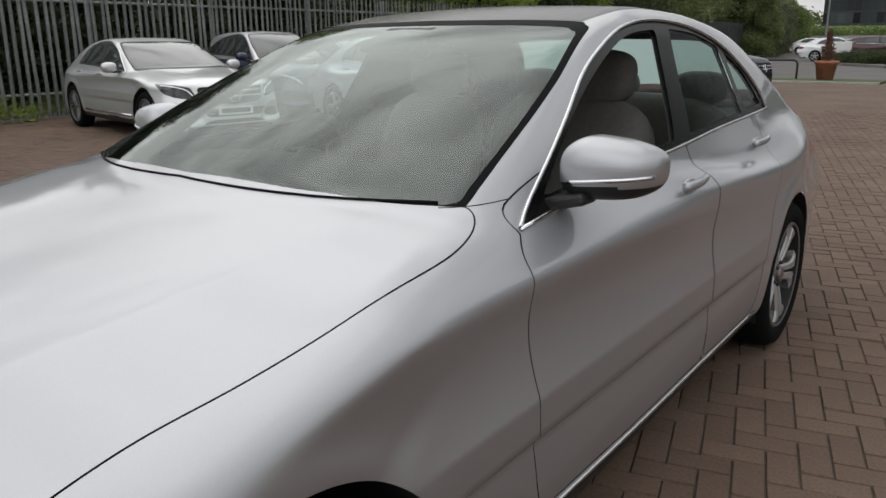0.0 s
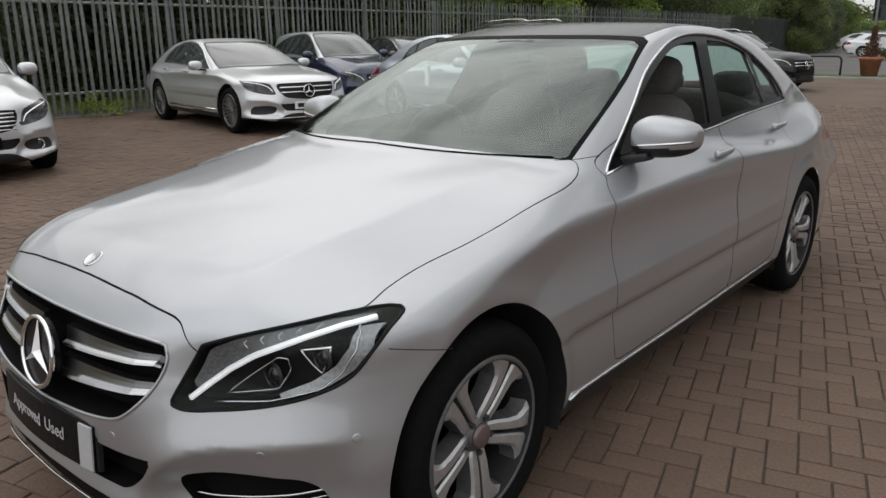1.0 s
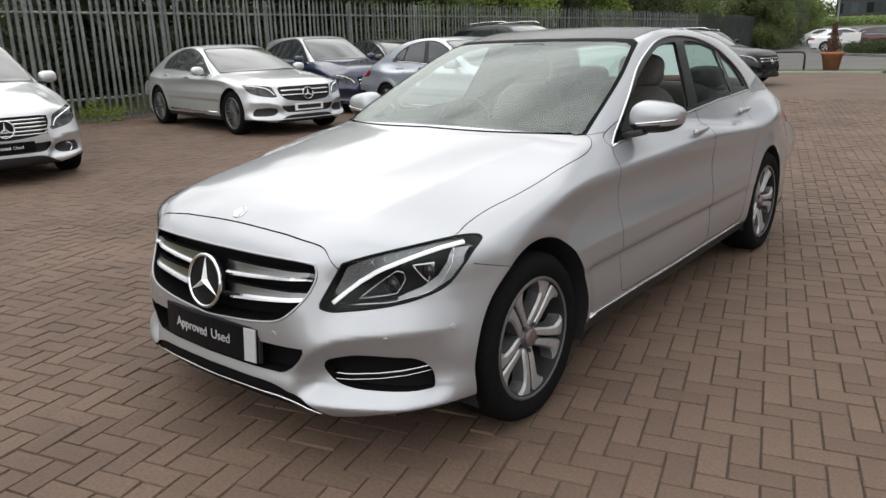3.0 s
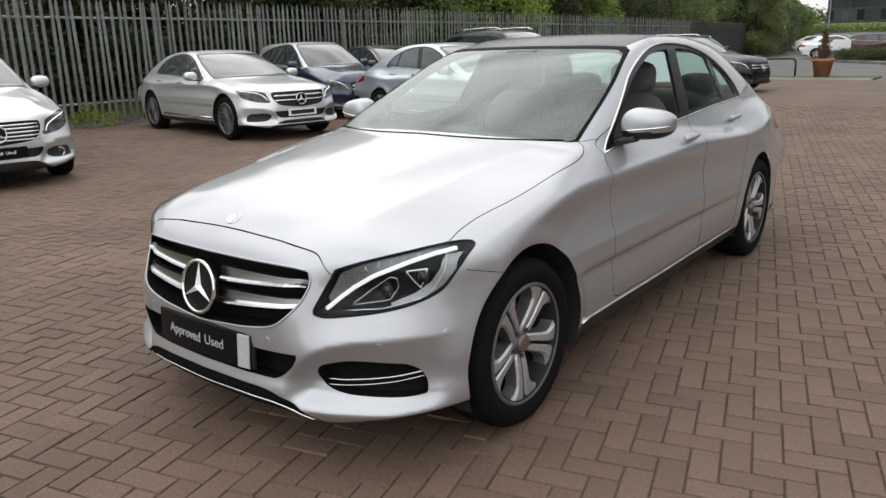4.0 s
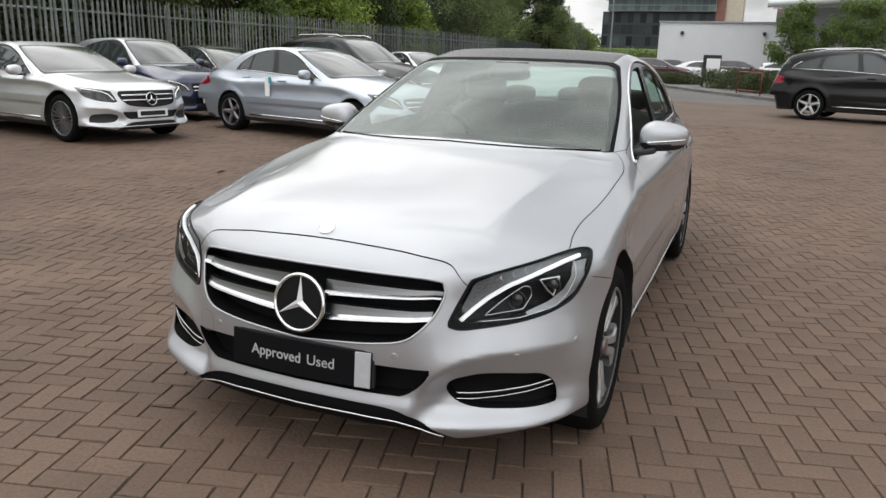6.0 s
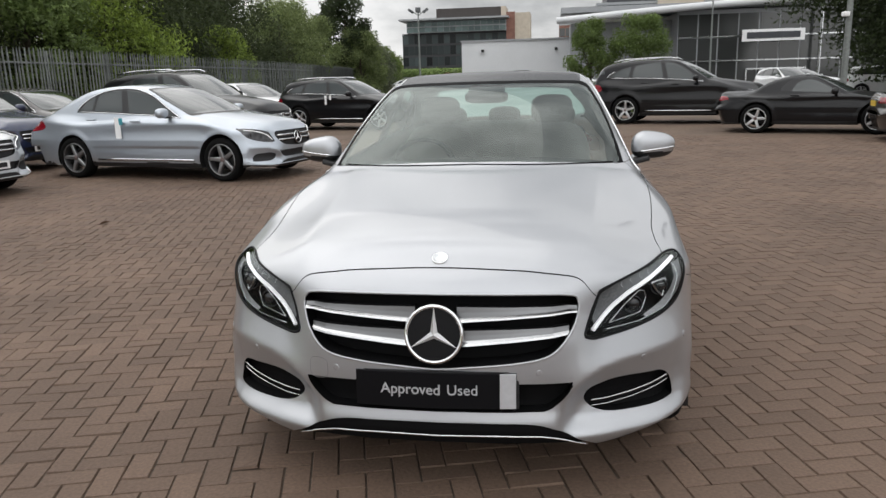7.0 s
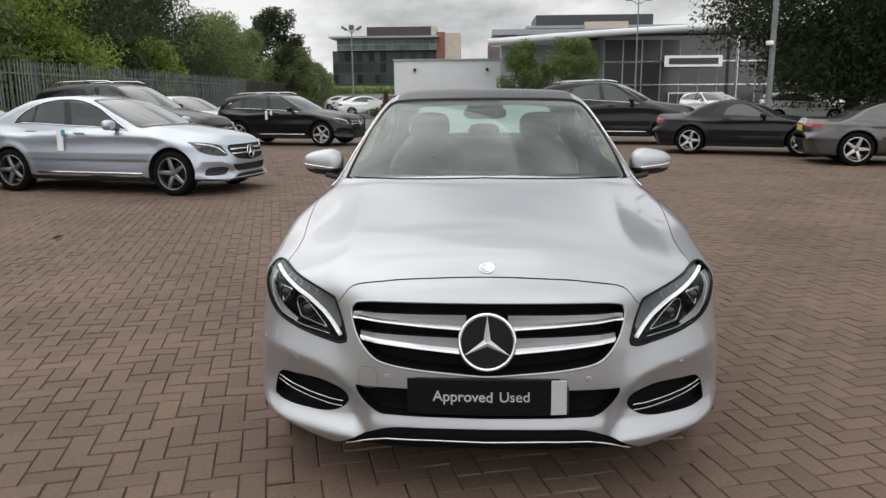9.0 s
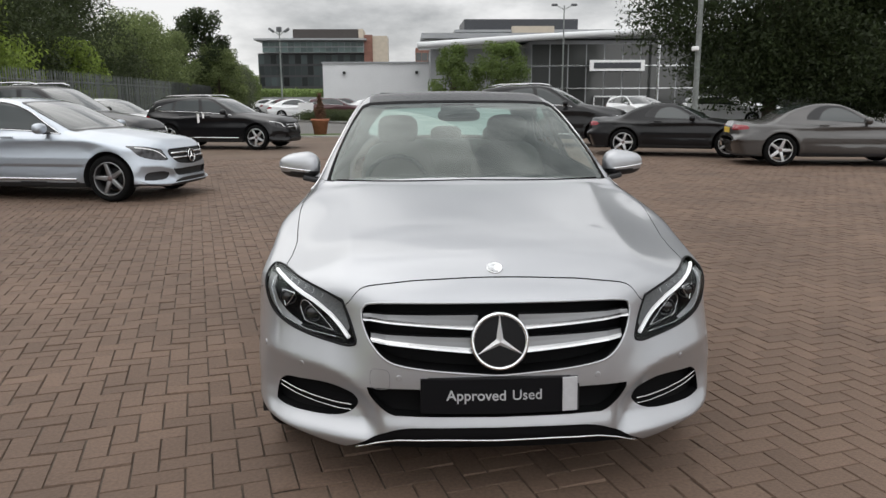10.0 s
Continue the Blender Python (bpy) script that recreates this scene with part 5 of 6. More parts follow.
# the last leaf colour is a green darkened to carry shade behind the fence
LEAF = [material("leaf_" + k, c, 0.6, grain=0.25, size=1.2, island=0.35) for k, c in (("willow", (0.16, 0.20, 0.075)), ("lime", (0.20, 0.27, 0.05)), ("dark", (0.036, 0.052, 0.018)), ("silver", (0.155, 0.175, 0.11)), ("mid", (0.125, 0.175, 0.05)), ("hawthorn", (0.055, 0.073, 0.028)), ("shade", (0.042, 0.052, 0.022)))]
for m in LEAF:
    n, l = m.node_tree.nodes, m.node_tree.links
    b = n["Principled BSDF"]
    thin, mix = n.new("ShaderNodeBsdfTranslucent"), n.new("ShaderNodeMixShader")
    mix.inputs["Fac"].default_value = 0.45
    l.new(b.inputs["Base Color"].links[0].from_socket, thin.inputs["Color"])
    l.new(b.outputs["BSDF"], mix.inputs[1])
    l.new(thin.outputs["BSDF"], mix.inputs[2])
    l.new(mix.outputs["Shader"], n["Material Output"].inputs["Surface"])



def tree(name, label, place, height, wide, leaf, seed, count=4500, size=0.12, low=0.15, trunk=0.12, clumps=60, foot=0.18):
    rng = np.random.default_rng(seed)
    whole = thing(name, label, "tree", m=Matrix.Translation((*place, -0.02)))
    bm = rod((0, 0, 0), (0.1, 0.05, height * 0.45), trunk, 10, trunk * 0.6)
    rod((0.1, 0.05, height * 0.45), (0.0, 0.1, height * 0.85), trunk * 0.6, 8, trunk * 0.15, bm)
    cs = []
    for k in range(clumps):
        z = height * (low + (0.97 - low) * rng.random())
        t = (z / height - low) / (1 - low)
        r = wide * (0.35 + 0.65 * math.sin(math.pi * min(1, foot + (0.98 - foot) * t))) * math.sqrt(rng.random())
        a = rng.random() * 2 * math.pi
        cs.append((r * math.cos(a), r * math.sin(a), z))
    for c in cs[: 14]:
        rod((0.05, 0.03, height * (0.2 + 0.3 * rng.random())), (c[0] * 0.8, c[1] * 0.8, c[2]), trunk * 0.3, 5, trunk * 0.08, bm)
    part("trunk", bm, BARK, whole)
    put("crown", leaves("crown", np.array(cs), (wide * 0.13, wide * 0.13, height * 0.045), count, size, leaf, rng), whole, "loose leafy crown")
    return whole


rng = np.random.default_rng(11)
kinds = [
    ("willow_tree", "grey-green willow behind the fence", LEAF[3]), ("birch_tree", "fresh green birch behind the fence", LEAF[1]),
    ("alder_tree", "dark green alder behind the fence", LEAF[4]), ("willow_tree", "olive willow behind the fence", LEAF[0]),
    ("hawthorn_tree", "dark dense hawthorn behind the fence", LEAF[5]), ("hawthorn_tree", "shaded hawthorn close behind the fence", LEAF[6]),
]
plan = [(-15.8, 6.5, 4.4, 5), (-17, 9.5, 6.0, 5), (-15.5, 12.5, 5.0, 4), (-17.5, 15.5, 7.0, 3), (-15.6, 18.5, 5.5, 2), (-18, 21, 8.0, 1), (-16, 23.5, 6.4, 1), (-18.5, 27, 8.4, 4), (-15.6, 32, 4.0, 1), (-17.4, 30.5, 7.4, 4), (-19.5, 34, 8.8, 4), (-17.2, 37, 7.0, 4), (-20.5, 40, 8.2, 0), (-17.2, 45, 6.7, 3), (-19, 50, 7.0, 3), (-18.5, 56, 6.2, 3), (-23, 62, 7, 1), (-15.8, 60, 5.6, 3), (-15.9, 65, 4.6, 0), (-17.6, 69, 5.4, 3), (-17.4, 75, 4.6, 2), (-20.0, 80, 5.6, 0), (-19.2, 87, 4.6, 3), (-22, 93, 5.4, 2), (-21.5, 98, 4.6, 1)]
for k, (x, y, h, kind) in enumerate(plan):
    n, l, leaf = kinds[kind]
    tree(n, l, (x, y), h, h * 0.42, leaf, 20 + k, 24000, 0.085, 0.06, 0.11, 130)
tree("ash_tree", "tall dark ash rising above the others", (-16.9, 60), 8.3, 2.3, LEAF[2], 90, 16000, 0.13, 0.3, 0.2, 70)
tree("lime_tree", "small round lime tree before the showroom", (2.6, 46), 4.65, 1.45, LEAF[4], 91, 11000, 0.08, 0.3, 0.09, 50)
tree("lime_tree", "small round lime tree before the showroom", (5.6, 46), 4.75, 1.85, LEAF[4], 92, 14000, 0.08, 0.28, 0.09, 55)
tree("plane_tree", "large dark spreading tree over the parked cars", (16.2, 31), 13, 6.5, LEAF[2], 93, 150000, 0.10, 0.12, 0.34, 230, 0.0)
tree("plane_tree", "large dark spreading tree over the parked cars", (22.6, 34), 13, 5.6, LEAF[2], 94, 110000, 0.10, 0.08, 0.3, 170, 0.05)
scrub_rng = np.random.default_rng(5)
cs = np.stack([-14.4 - scrub_rng.random(260) * 3.0 - 0.0016 * np.maximum(np.linspace(3.6, 66, 260) - 12, 0) ** 2, np.linspace(3.6, 66, 260), 0.2 + scrub_rng.random(260) * 2.9], 1)
# undergrowth takes the darkened leaf green, so its shade is in the colour
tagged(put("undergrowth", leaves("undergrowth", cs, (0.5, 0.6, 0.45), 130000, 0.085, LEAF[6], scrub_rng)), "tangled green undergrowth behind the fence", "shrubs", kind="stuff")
cs = np.stack([np.linspace(-40, 80, 300), 175 + scrub_rng.random(300) * 10, 1 + scrub_rng.random(300) * 5], 1)
tagged(put("far_woods", leaves("far_woods", cs, (2.0, 2.0, 1.2), 16000, 0.55, LEAF[4], scrub_rng)), "low line of far trees", "woods", kind="stuff")
s_, r_ = scrub_rng.random(260), scrub_rng.random(260)
cs = np.stack([1.9 - 4.9 * s_ + 0.9 + r_ * 3.2, 28.8 + 10.9 * s_ + 0.5 + r_ * 1.5, 0.15 + scrub_rng.random(260) * 0.72], 1)
s_, r_ = scrub_rng.random(140), scrub_rng.random(140)
cs = np.concatenate([cs, np.stack([-3.6 - 3.8 * s_ + r_ * 1.6, 41.8 + 3.8 * s_ + r_ * 1.8, 0.15 + scrub_rng.random(140) * 0.4], 1)])
tagged(put("low_hedge", leaves("low_hedge", cs, (0.28, 0.28, 0.12), 70000, 0.055, LEAF[5], scrub_rng)), "low clipped hedge on the traffic island", "hedge", kind="stuff")
rim = [(1.9, 28.8), (0.3, 31.8), (-1.7, 35.6), (-4.4, 41.5), (-8.0, 45.6), (-5.0, 48.2), (6.0, 42), (9.0, 33), (6.0, 28.6)]
me = mesh_of("traffic_island", [(x, y, 0.09) for x, y in rim] + [(x, y, -0.06) for x, y in rim], [tuple(range(9))[::-1]] + [(k, (k + 1) % 9, (k + 1) % 9 + 9, k + 9) for k in range(9)], ISLAND_KERB, smooth=False)
tagged(put("traffic_island", me), "kerbed traffic island planted with low hedge", "island", kind="structure")

field = [(-14.6, -30, -0.05), (-14.6, 45, -0.05), (-19, 45, 1.0), (-19, -30, 1.9), (-34, 45, 2.6), (-34, -30, 4.2)]
MEADOW = material("meadow_grass", (0.20, 0.23, 0.075), 0.9, grain=0.4, size=5, stain=0.3, stain_size=0.5, bump=0.4)
tagged(put("meadow_bank", mesh_of("meadow_bank", field, [(0, 1, 2, 3)[::-1], (3, 2, 4, 5)[::-1]], MEADOW, smooth=False)), "rough yellow-green meadow rising behind the fence", "meadow", kind="structure")

w_y = np.array([5.1, 5.6, 7.3, 9.4, 10.2, 12.8, 14.1, 16.5, 3.1, 1.4])
cs = np.stack([-12.42 + 0.1 * scrub_rng.random(10), w_y, 0.08 + 0.22 * scrub_rng.random(10)], 1)
tagged(put("fence_weeds", leaves("fence_weeds", cs, (0.09, 0.14, 0.12), 1500, 0.05, LEAF[1], scrub_rng)), "tufts of fresh weeds along the foot of the fence", "weeds", kind="stuff")

# ---- far bank ----
GRASS_BANK = material("bank_grass", (0.10, 0.15, 0.035), 0.9, grain=0.3, size=3, stain=0.3, stain_size=0.2)
bank = [(-27, 101, -0.1), (-9.4, 101, -0.1), (-9.4, 106, 2.8), (-27, 106, 2.9), (-27, 112, -0.1), (-9.4, 112, -0.1)]
tagged(put("grass_bank", mesh_of("grass_bank", bank, [(0, 1, 2, 3), (3, 2, 5, 4), (1, 5, 2), (0, 3, 4)], GRASS_BANK, smooth=False)), "green planted bank before the office block", "bank", kind="structure")
cs = np.stack([np.linspace(-26, -9.6, 130), 102 + scrub_rng.random(130) * 4, 1.0 + scrub_rng.random(130) * 1.5], 1)
tagged(put("bank_shrubs", leaves("bank_shrubs", cs, (0.6, 0.5, 0.25), 9000, 0.16, LEAF[4], scrub_rng)), "fresh green shrubs on the bank", "shrubs", kind="stuff")
yard = thing("yard_fence", "low grey panel fence below the green bank", "fence")
for k in range(14):
    part("fence_panel", box(-26.4 + 1.25 * k, 99.5, 0.82, 1.21, 0.06, 1.7), GREY_CLAD, yard)
    part("fence_post", rod((-27.0 + 1.25 * k, 99.5, -0.1), (-27.0 + 1.25 * k, 99.5, 1.75), 0.05, 6), GALV, yard)

# ---- buildings ----
def facade(name, label, x0, x1, y, z0, z1, depth, wall, panes=None, bays=0, rows=0, pane_mat=PANE, band=0.3):
    """A block with its windows let into the front, which looks along -y."""
    b = thing(name, label, "building")
    part("wall", box((x0 + x1) / 2, y + depth / 2, (z0 + z1) / 2, x1 - x0, depth, z1 - z0), wall, b)
    if bays:
        w, h = (x1 - x0) / bays, (panes[1] - panes[0]) / rows
        me = None
        for i in range(bays):
            for j in range(rows):
                cx, cz = x0 + (i + 0.5) * w, panes[0] + (j + 0.5) * h
                if me is None:
                    o = part("window_pane", box(0, 0, 0, w * 0.93, 0.08, h * (1 - band)), pane_mat, b)
                    me = o.data
                else:
                    o = put("window_pane", me, b)
                o.location = (cx, y - 0.01, cz)
    return b


OFFICE_PANE = material("office_pane", (0.035, 0.045, 0.045), 0.15, vary=0.9, ior=1.25)
PALE_PANE = material("pale_pane", (0.13, 0.18, 0.175), 0.15, vary=0.3, ior=1.3)
OFFICE_DARK = material("office_frame", (0.03, 0.03, 0.032), 0.5, grain=0.1, size=2)
office = facade("office_block", "dark glazed office block with several storeys", -32.7, -9.0, 165, 0, 11.1, 16, OFFICE_DARK, (1.6, 11.0), 18, 4, OFFICE_PANE, 0.2)
part("upper_storey", box(-20.5, 170, 12.3, 21.6, 14, 2.4), GREY_CLAD, office, "glazed set-back storey")
up = None
for k in range(16):
    for z0 in (11.7, 12.9):
        if up is None:
            up = part("window_pane", box(0, 0, 0, 1.25, 0.1, 0.95), PALE_PANE, office)
            up.location = (-30.6 + 1.34 * k, 162.95, z0)
        else:
            put("window_pane", up.data, office).location = (-30.6 + 1.34 * k, 162.95, z0)
part("roof_slab", box(-20.8, 169, 13.7, 23.4, 18, 0.35), GREY_CLAD, office, "overhanging grey roof slab")
part("plant_room", box(-18.2, 172, 15.1, 14.4, 9, 2.5), material("plant_louvre", (0.05, 0.043, 0.04), 0.6, grain=0.1, size=3), office, "dark louvred plant room")
part("plant_end", box(-10.6, 172, 15.1, 1.0, 9.1, 2.55), BEIGE, office, "beige end wall")
part("stair_tower", box(-8.8, 168, 7.4, 1.8, 10, 14.8), BRICK_RED, office, "red brick stair tower")
part("stair_tower", box(-6.3, 168.4, 7.3, 3.2, 10, 14.6), BEIGE, office, "beige stair tower")
block = facade("brick_block", "red brick block of flats far behind the showroom", 1.6, 9.0, 190, 0, 13.8, 12, BRICK_RED, (2, 13), 5, 4)
shed = facade("white_shed", "long windowless shed clad in pale panels", -9.5, 3.5, 80, 0, 5.2, 20, WHITE_CLAD)
part("parapet", box(-3.0, 79.95, 5.22, 13.2, 0.3, 0.16), GREY_CLAD, shed, "grey parapet capping")
for x in (-7.2, 0.6):
    part("wall_lamp", box(x, 79.75, 4.15, 0.3, 0.5, 0.3, 0.05), TRIM, shed, "small black wall lamp")
showroom = facade("car_showroom", "glazed showroom with a curved silver roof edge", 11.8, 48, 72, 0, 6.9, 22, GREY_CLAD, (0.15, 6.6), 20, 3, PANE, 0.07)
part("side_wall", box(6.9, 79, 3.2, 9.8, 6, 6.4), GREY_CLAD, showroom, "grey side wall")
pts = [(0.6 + 46 * t, 70.6, 6.35 + 1.35 * math.sin(0.5 * math.pi * min(1, t * 1.5))) for t in np.linspace(0, 1, 30)]
bar("roof_edge", pts, 0.46, WHITE_CLAD, showroom, "curved silver roof edge", 10, flat=0.7)
part("roof_deck", box(24, 80, 7.3, 46, 18, 0.5), GREY_CLAD, showroom, "grey roof deck")
part("upper_storey", box(15.0, 82, 7.5, 19.8, 10, 1.2), PALE_PANE, showroom, "glazed upper storey")
part("upper_roof", box(15.0, 82, 8.2, 20.9, 11, 0.25), GREY_CLAD, showroom, "flat upper roof")
part("upper_block", box(12.6, 76.5, 8.0, 4.3, 1.0, 1.25), BEIGE, showroom, "beige upper block")
part("plant_room", box(12.2, 86, 9.1, 12.6, 8, 1.6), DARK_CLAD, showroom, "dark plant room")
for x in (24, 36):
    part("column", rod((x, 70.6, 0), (x, 70.6, 6.9), 0.16, 12), SATIN, showroom)
for z in (2.3, 4.5):
    part("transom", box(29.9, 71.9, z, 36.2, 0.12, 0.1), SATIN, showroom)
part("entrance_frame", box(20.6, 71.6, 1.5, 5.2, 0.3, 0.14), SATIN, showroom)
for x in (18.0, 19.7, 21.4, 23.2):
    part("entrance_post", box(x, 71.6, 0.75, 0.12, 0.3, 1.5), SATIN, showroom)
part("sign_panel", box(20.0, 70.8, 4.45, 5.4, 0.2, 1.05, 0.03), WHITE, showroom, "pale sign with a dark bar of lettering")
part("sign_bar", box(20.0, 70.68, 4.45, 4.6, 0.03, 0.56), DARK_CLAD, showroom, "dark bar")


# ---- posts, pot, hoop ----
LAMP_GREY = material("lamp_housing_grey", (0.10, 0.105, 0.11), 0.5, grain=0.1, size=8)


def lamp_post(x, y, h, heads=2, reach=0.7, tilt=0, top=False):
    p = thing("lamp_post", "tall grey steel lamp post with twin heads", "lamp post", m=Matrix.Translation((x, y, -0.03)))
    part("pole", rod((0, 0, 0), (0, 0, h), 0.085, 12, 0.05), GALV, p)
    for s in (-1, 1)[:heads]:
        part("arm", rod((0, 0, h - 0.35), (s * reach, 0, h + 0.02), 0.03, 8), GALV, p)
        part("lamp_head", box(s * (reach + 0.18), 0, h + 0.06, 0.52, 0.3, 0.2, 0.05, m=Matrix.Rotation(radians(s * tilt), 4, "Y")), LAMP_GREY, p)
    if top:
        part("lamp_head", box(0, -0.05, h + 0.12, 0.42, 0.3, 0.42, 0.05), LAMP_GREY, p)
    return p


lamp_post(-11.0, 62, 7.0, reach=0.45, tilt=-35, top=True)
lamp_post(13.7, 66, 9.5)
post = lamp_post(7.78, 18.0, 9.0)
part("camera_bracket", box(-0.12, -0.1, 2.75, 0.16, 0.2, 0.12, 0.03), WHITE, post, "small white camera")

pot = thing("plant_pot", "terracotta pot with a brown clipped conifer", "plant pot", m=Matrix.Translation((-3.8, 26.9, 0.02)))
v, f = lathe([(0.001, 0.0), (0.24, 0.0), (0.33, 0.52), (0.37, 0.53), (0.37, 0.62), (0.33, 0.62), (0.30, 0.56), (0.001, 0.56)], 28)
v = v[:, [1, 2, 0]]
put("pot_body", mesh_of("pot_body", v, f, TERRACOTTA), pot)
BROWN_LEAF = material("dry_conifer", (0.11, 0.055, 0.03), 0.85, grain=0.3, size=20, island=0.3)
r2 = np.random.default_rng(3)
z = r2.random(160)
cs = np.stack([(1 - z) * 0.22 * r2.normal(0, 0.6, 160), (1 - z) * 0.22 * r2.normal(0, 0.6, 160), 0.6 + z * 0.95], 1)
put("conifer", leaves("conifer", cs, (0.035, 0.035, 0.05), 2600, 0.035, BROWN_LEAF, r2), pot, "dry brown conifer")
a = np.linspace(0, np.pi, 15)
hoop = thing("cycle_hoop", "black steel hoop barrier in the grass", "hoop barrier", m=Matrix.Translation((-5.2, 26.9, 0.0)) @ Matrix.Rotation(radians(4), 4, "Z"))
hp = [(-0.52, 0, 0.03), (-0.52, 0, 0.3)] + [(-0.52 + 0.15 * (1 - math.cos(t)), 0, 0.5 + 0.15 * math.sin(t)) for t in np.linspace(0, math.pi / 2, 5)] + [(0.52 - 0.15 * (1 - math.sin(t)), 0, 0.5 + 0.15 * math.cos(t)) for t in np.linspace(0, math.pi / 2, 5)] + [(0.52, 0, 0.3), (0.52, 0, 0.03)]
bar("hoop_tube", hp, 0.035, TRIM, hoop, "", 10)
leaf = thing("fallen_leaf", "curled dry brown leaf lying on the paving", "leaf", m=Matrix.Translation((-4.38, 4.11, 0.004)) @ Matrix.Rotation(radians(35), 4, "Z"))
bm = bmesh.new()
rows = []
for k in range(7):
    t = k / 6
    w = 0.036 * math.sin(math.pi * (0.06 + 0.9 * t)) ** 0.8
    rows.append([bm.verts.new((0.11 * t, u * w, 0.002 + 0.018 * abs(u) * math.sin(math.pi * t) + 0.022 * t * t)) for u in (-1, -0.5, 0, 0.5, 1)])
for a, b in zip(rows, rows[1:]):
    for k in range(4):
        bm.faces.new((a[k], b[k], b[k + 1], a[k + 1]))
bmesh.ops.solidify(bm, geom=bm.faces[:], thickness=0.0012)
part("leaf_blade", bm, BROWN_LEAF, leaf, smooth=True)
part("leaf_stalk", rod((-0.04, 0.004, 0.003), (0.01, 0, 0.004), 0.0016, 6), BROWN_LEAF, leaf)
bollard = thing("ticket_pillar", "white service pillar with a flat cap", "pillar", m=Matrix.Translation((11.4, 14.6, 0)))
part("pillar_body", box(0, 0, 0.75, 0.22, 0.16, 1.5, 0.02), WHITE_CLAD, bollard)
part("pillar_cap", box(0.02, 0, 1.55, 0.34, 0.2, 0.1, 0.02), WHITE_CLAD, bollard)
board = thing("notice_board", "white notice in a black frame on the island", "sign", m=Matrix.Translation((-1.45, 40.2, 0.08)))
part("board_frame", box(0, 0.03, 1.10, 0.92, 0.06, 1.10, 0.01), TRIM, board, "black frame")
part("board", box(0.07, -0.015, 1.02, 0.68, 0.04, 0.90, 0.005), WHITE, board, "white panel")
for s in (-0.38, 0.38):
    part("board_post", rod((s, 0.05, 0), (s, 0.05, 0.7), 0.04, 8), TRIM, board)
white_sign = thing("white_sign", "plain white sign board on two short posts", "sign", m=Matrix.Translation((-6.9, 46, 0.02)) @ Matrix.Rotation(radians(-14), 4, "Z"))
part("board", box(0, 0, 0.83, 1.02, 0.05, 0.64, 0.01), WHITE, white_sign, "white board")
for s in (-0.46, 0.46):
    part("board_post", rod((s, 0.04, -0.1), (s, 0.04, 0.9), 0.035, 8), WHITE_CLAD, white_sign)
RED_STEEL = material("red_steel", (0.17, 0.035, 0.028), 0.5, grain=0.1, size=10)
barrier = thing("red_barrier", "red tubular steel barrier beside the hedge", "barrier", m=Matrix.Translation((0.15, 33.2, 0)) @ Matrix.Rotation(radians(-66), 4, "Z"))
bar("barrier_tube", [(0, 0, 0.085), (0, 0, 0.95), (0.05, 0, 1.0), (2.35, 0, 1.0), (2.4, 0, 0.95), (2.4, 0, 0.085)], 0.03, RED_STEEL, barrier)
bar("barrier_rail", [(0, 0, 0.25), (2.4, 0, 0.25)], 0.026, RED_STEEL, barrier)


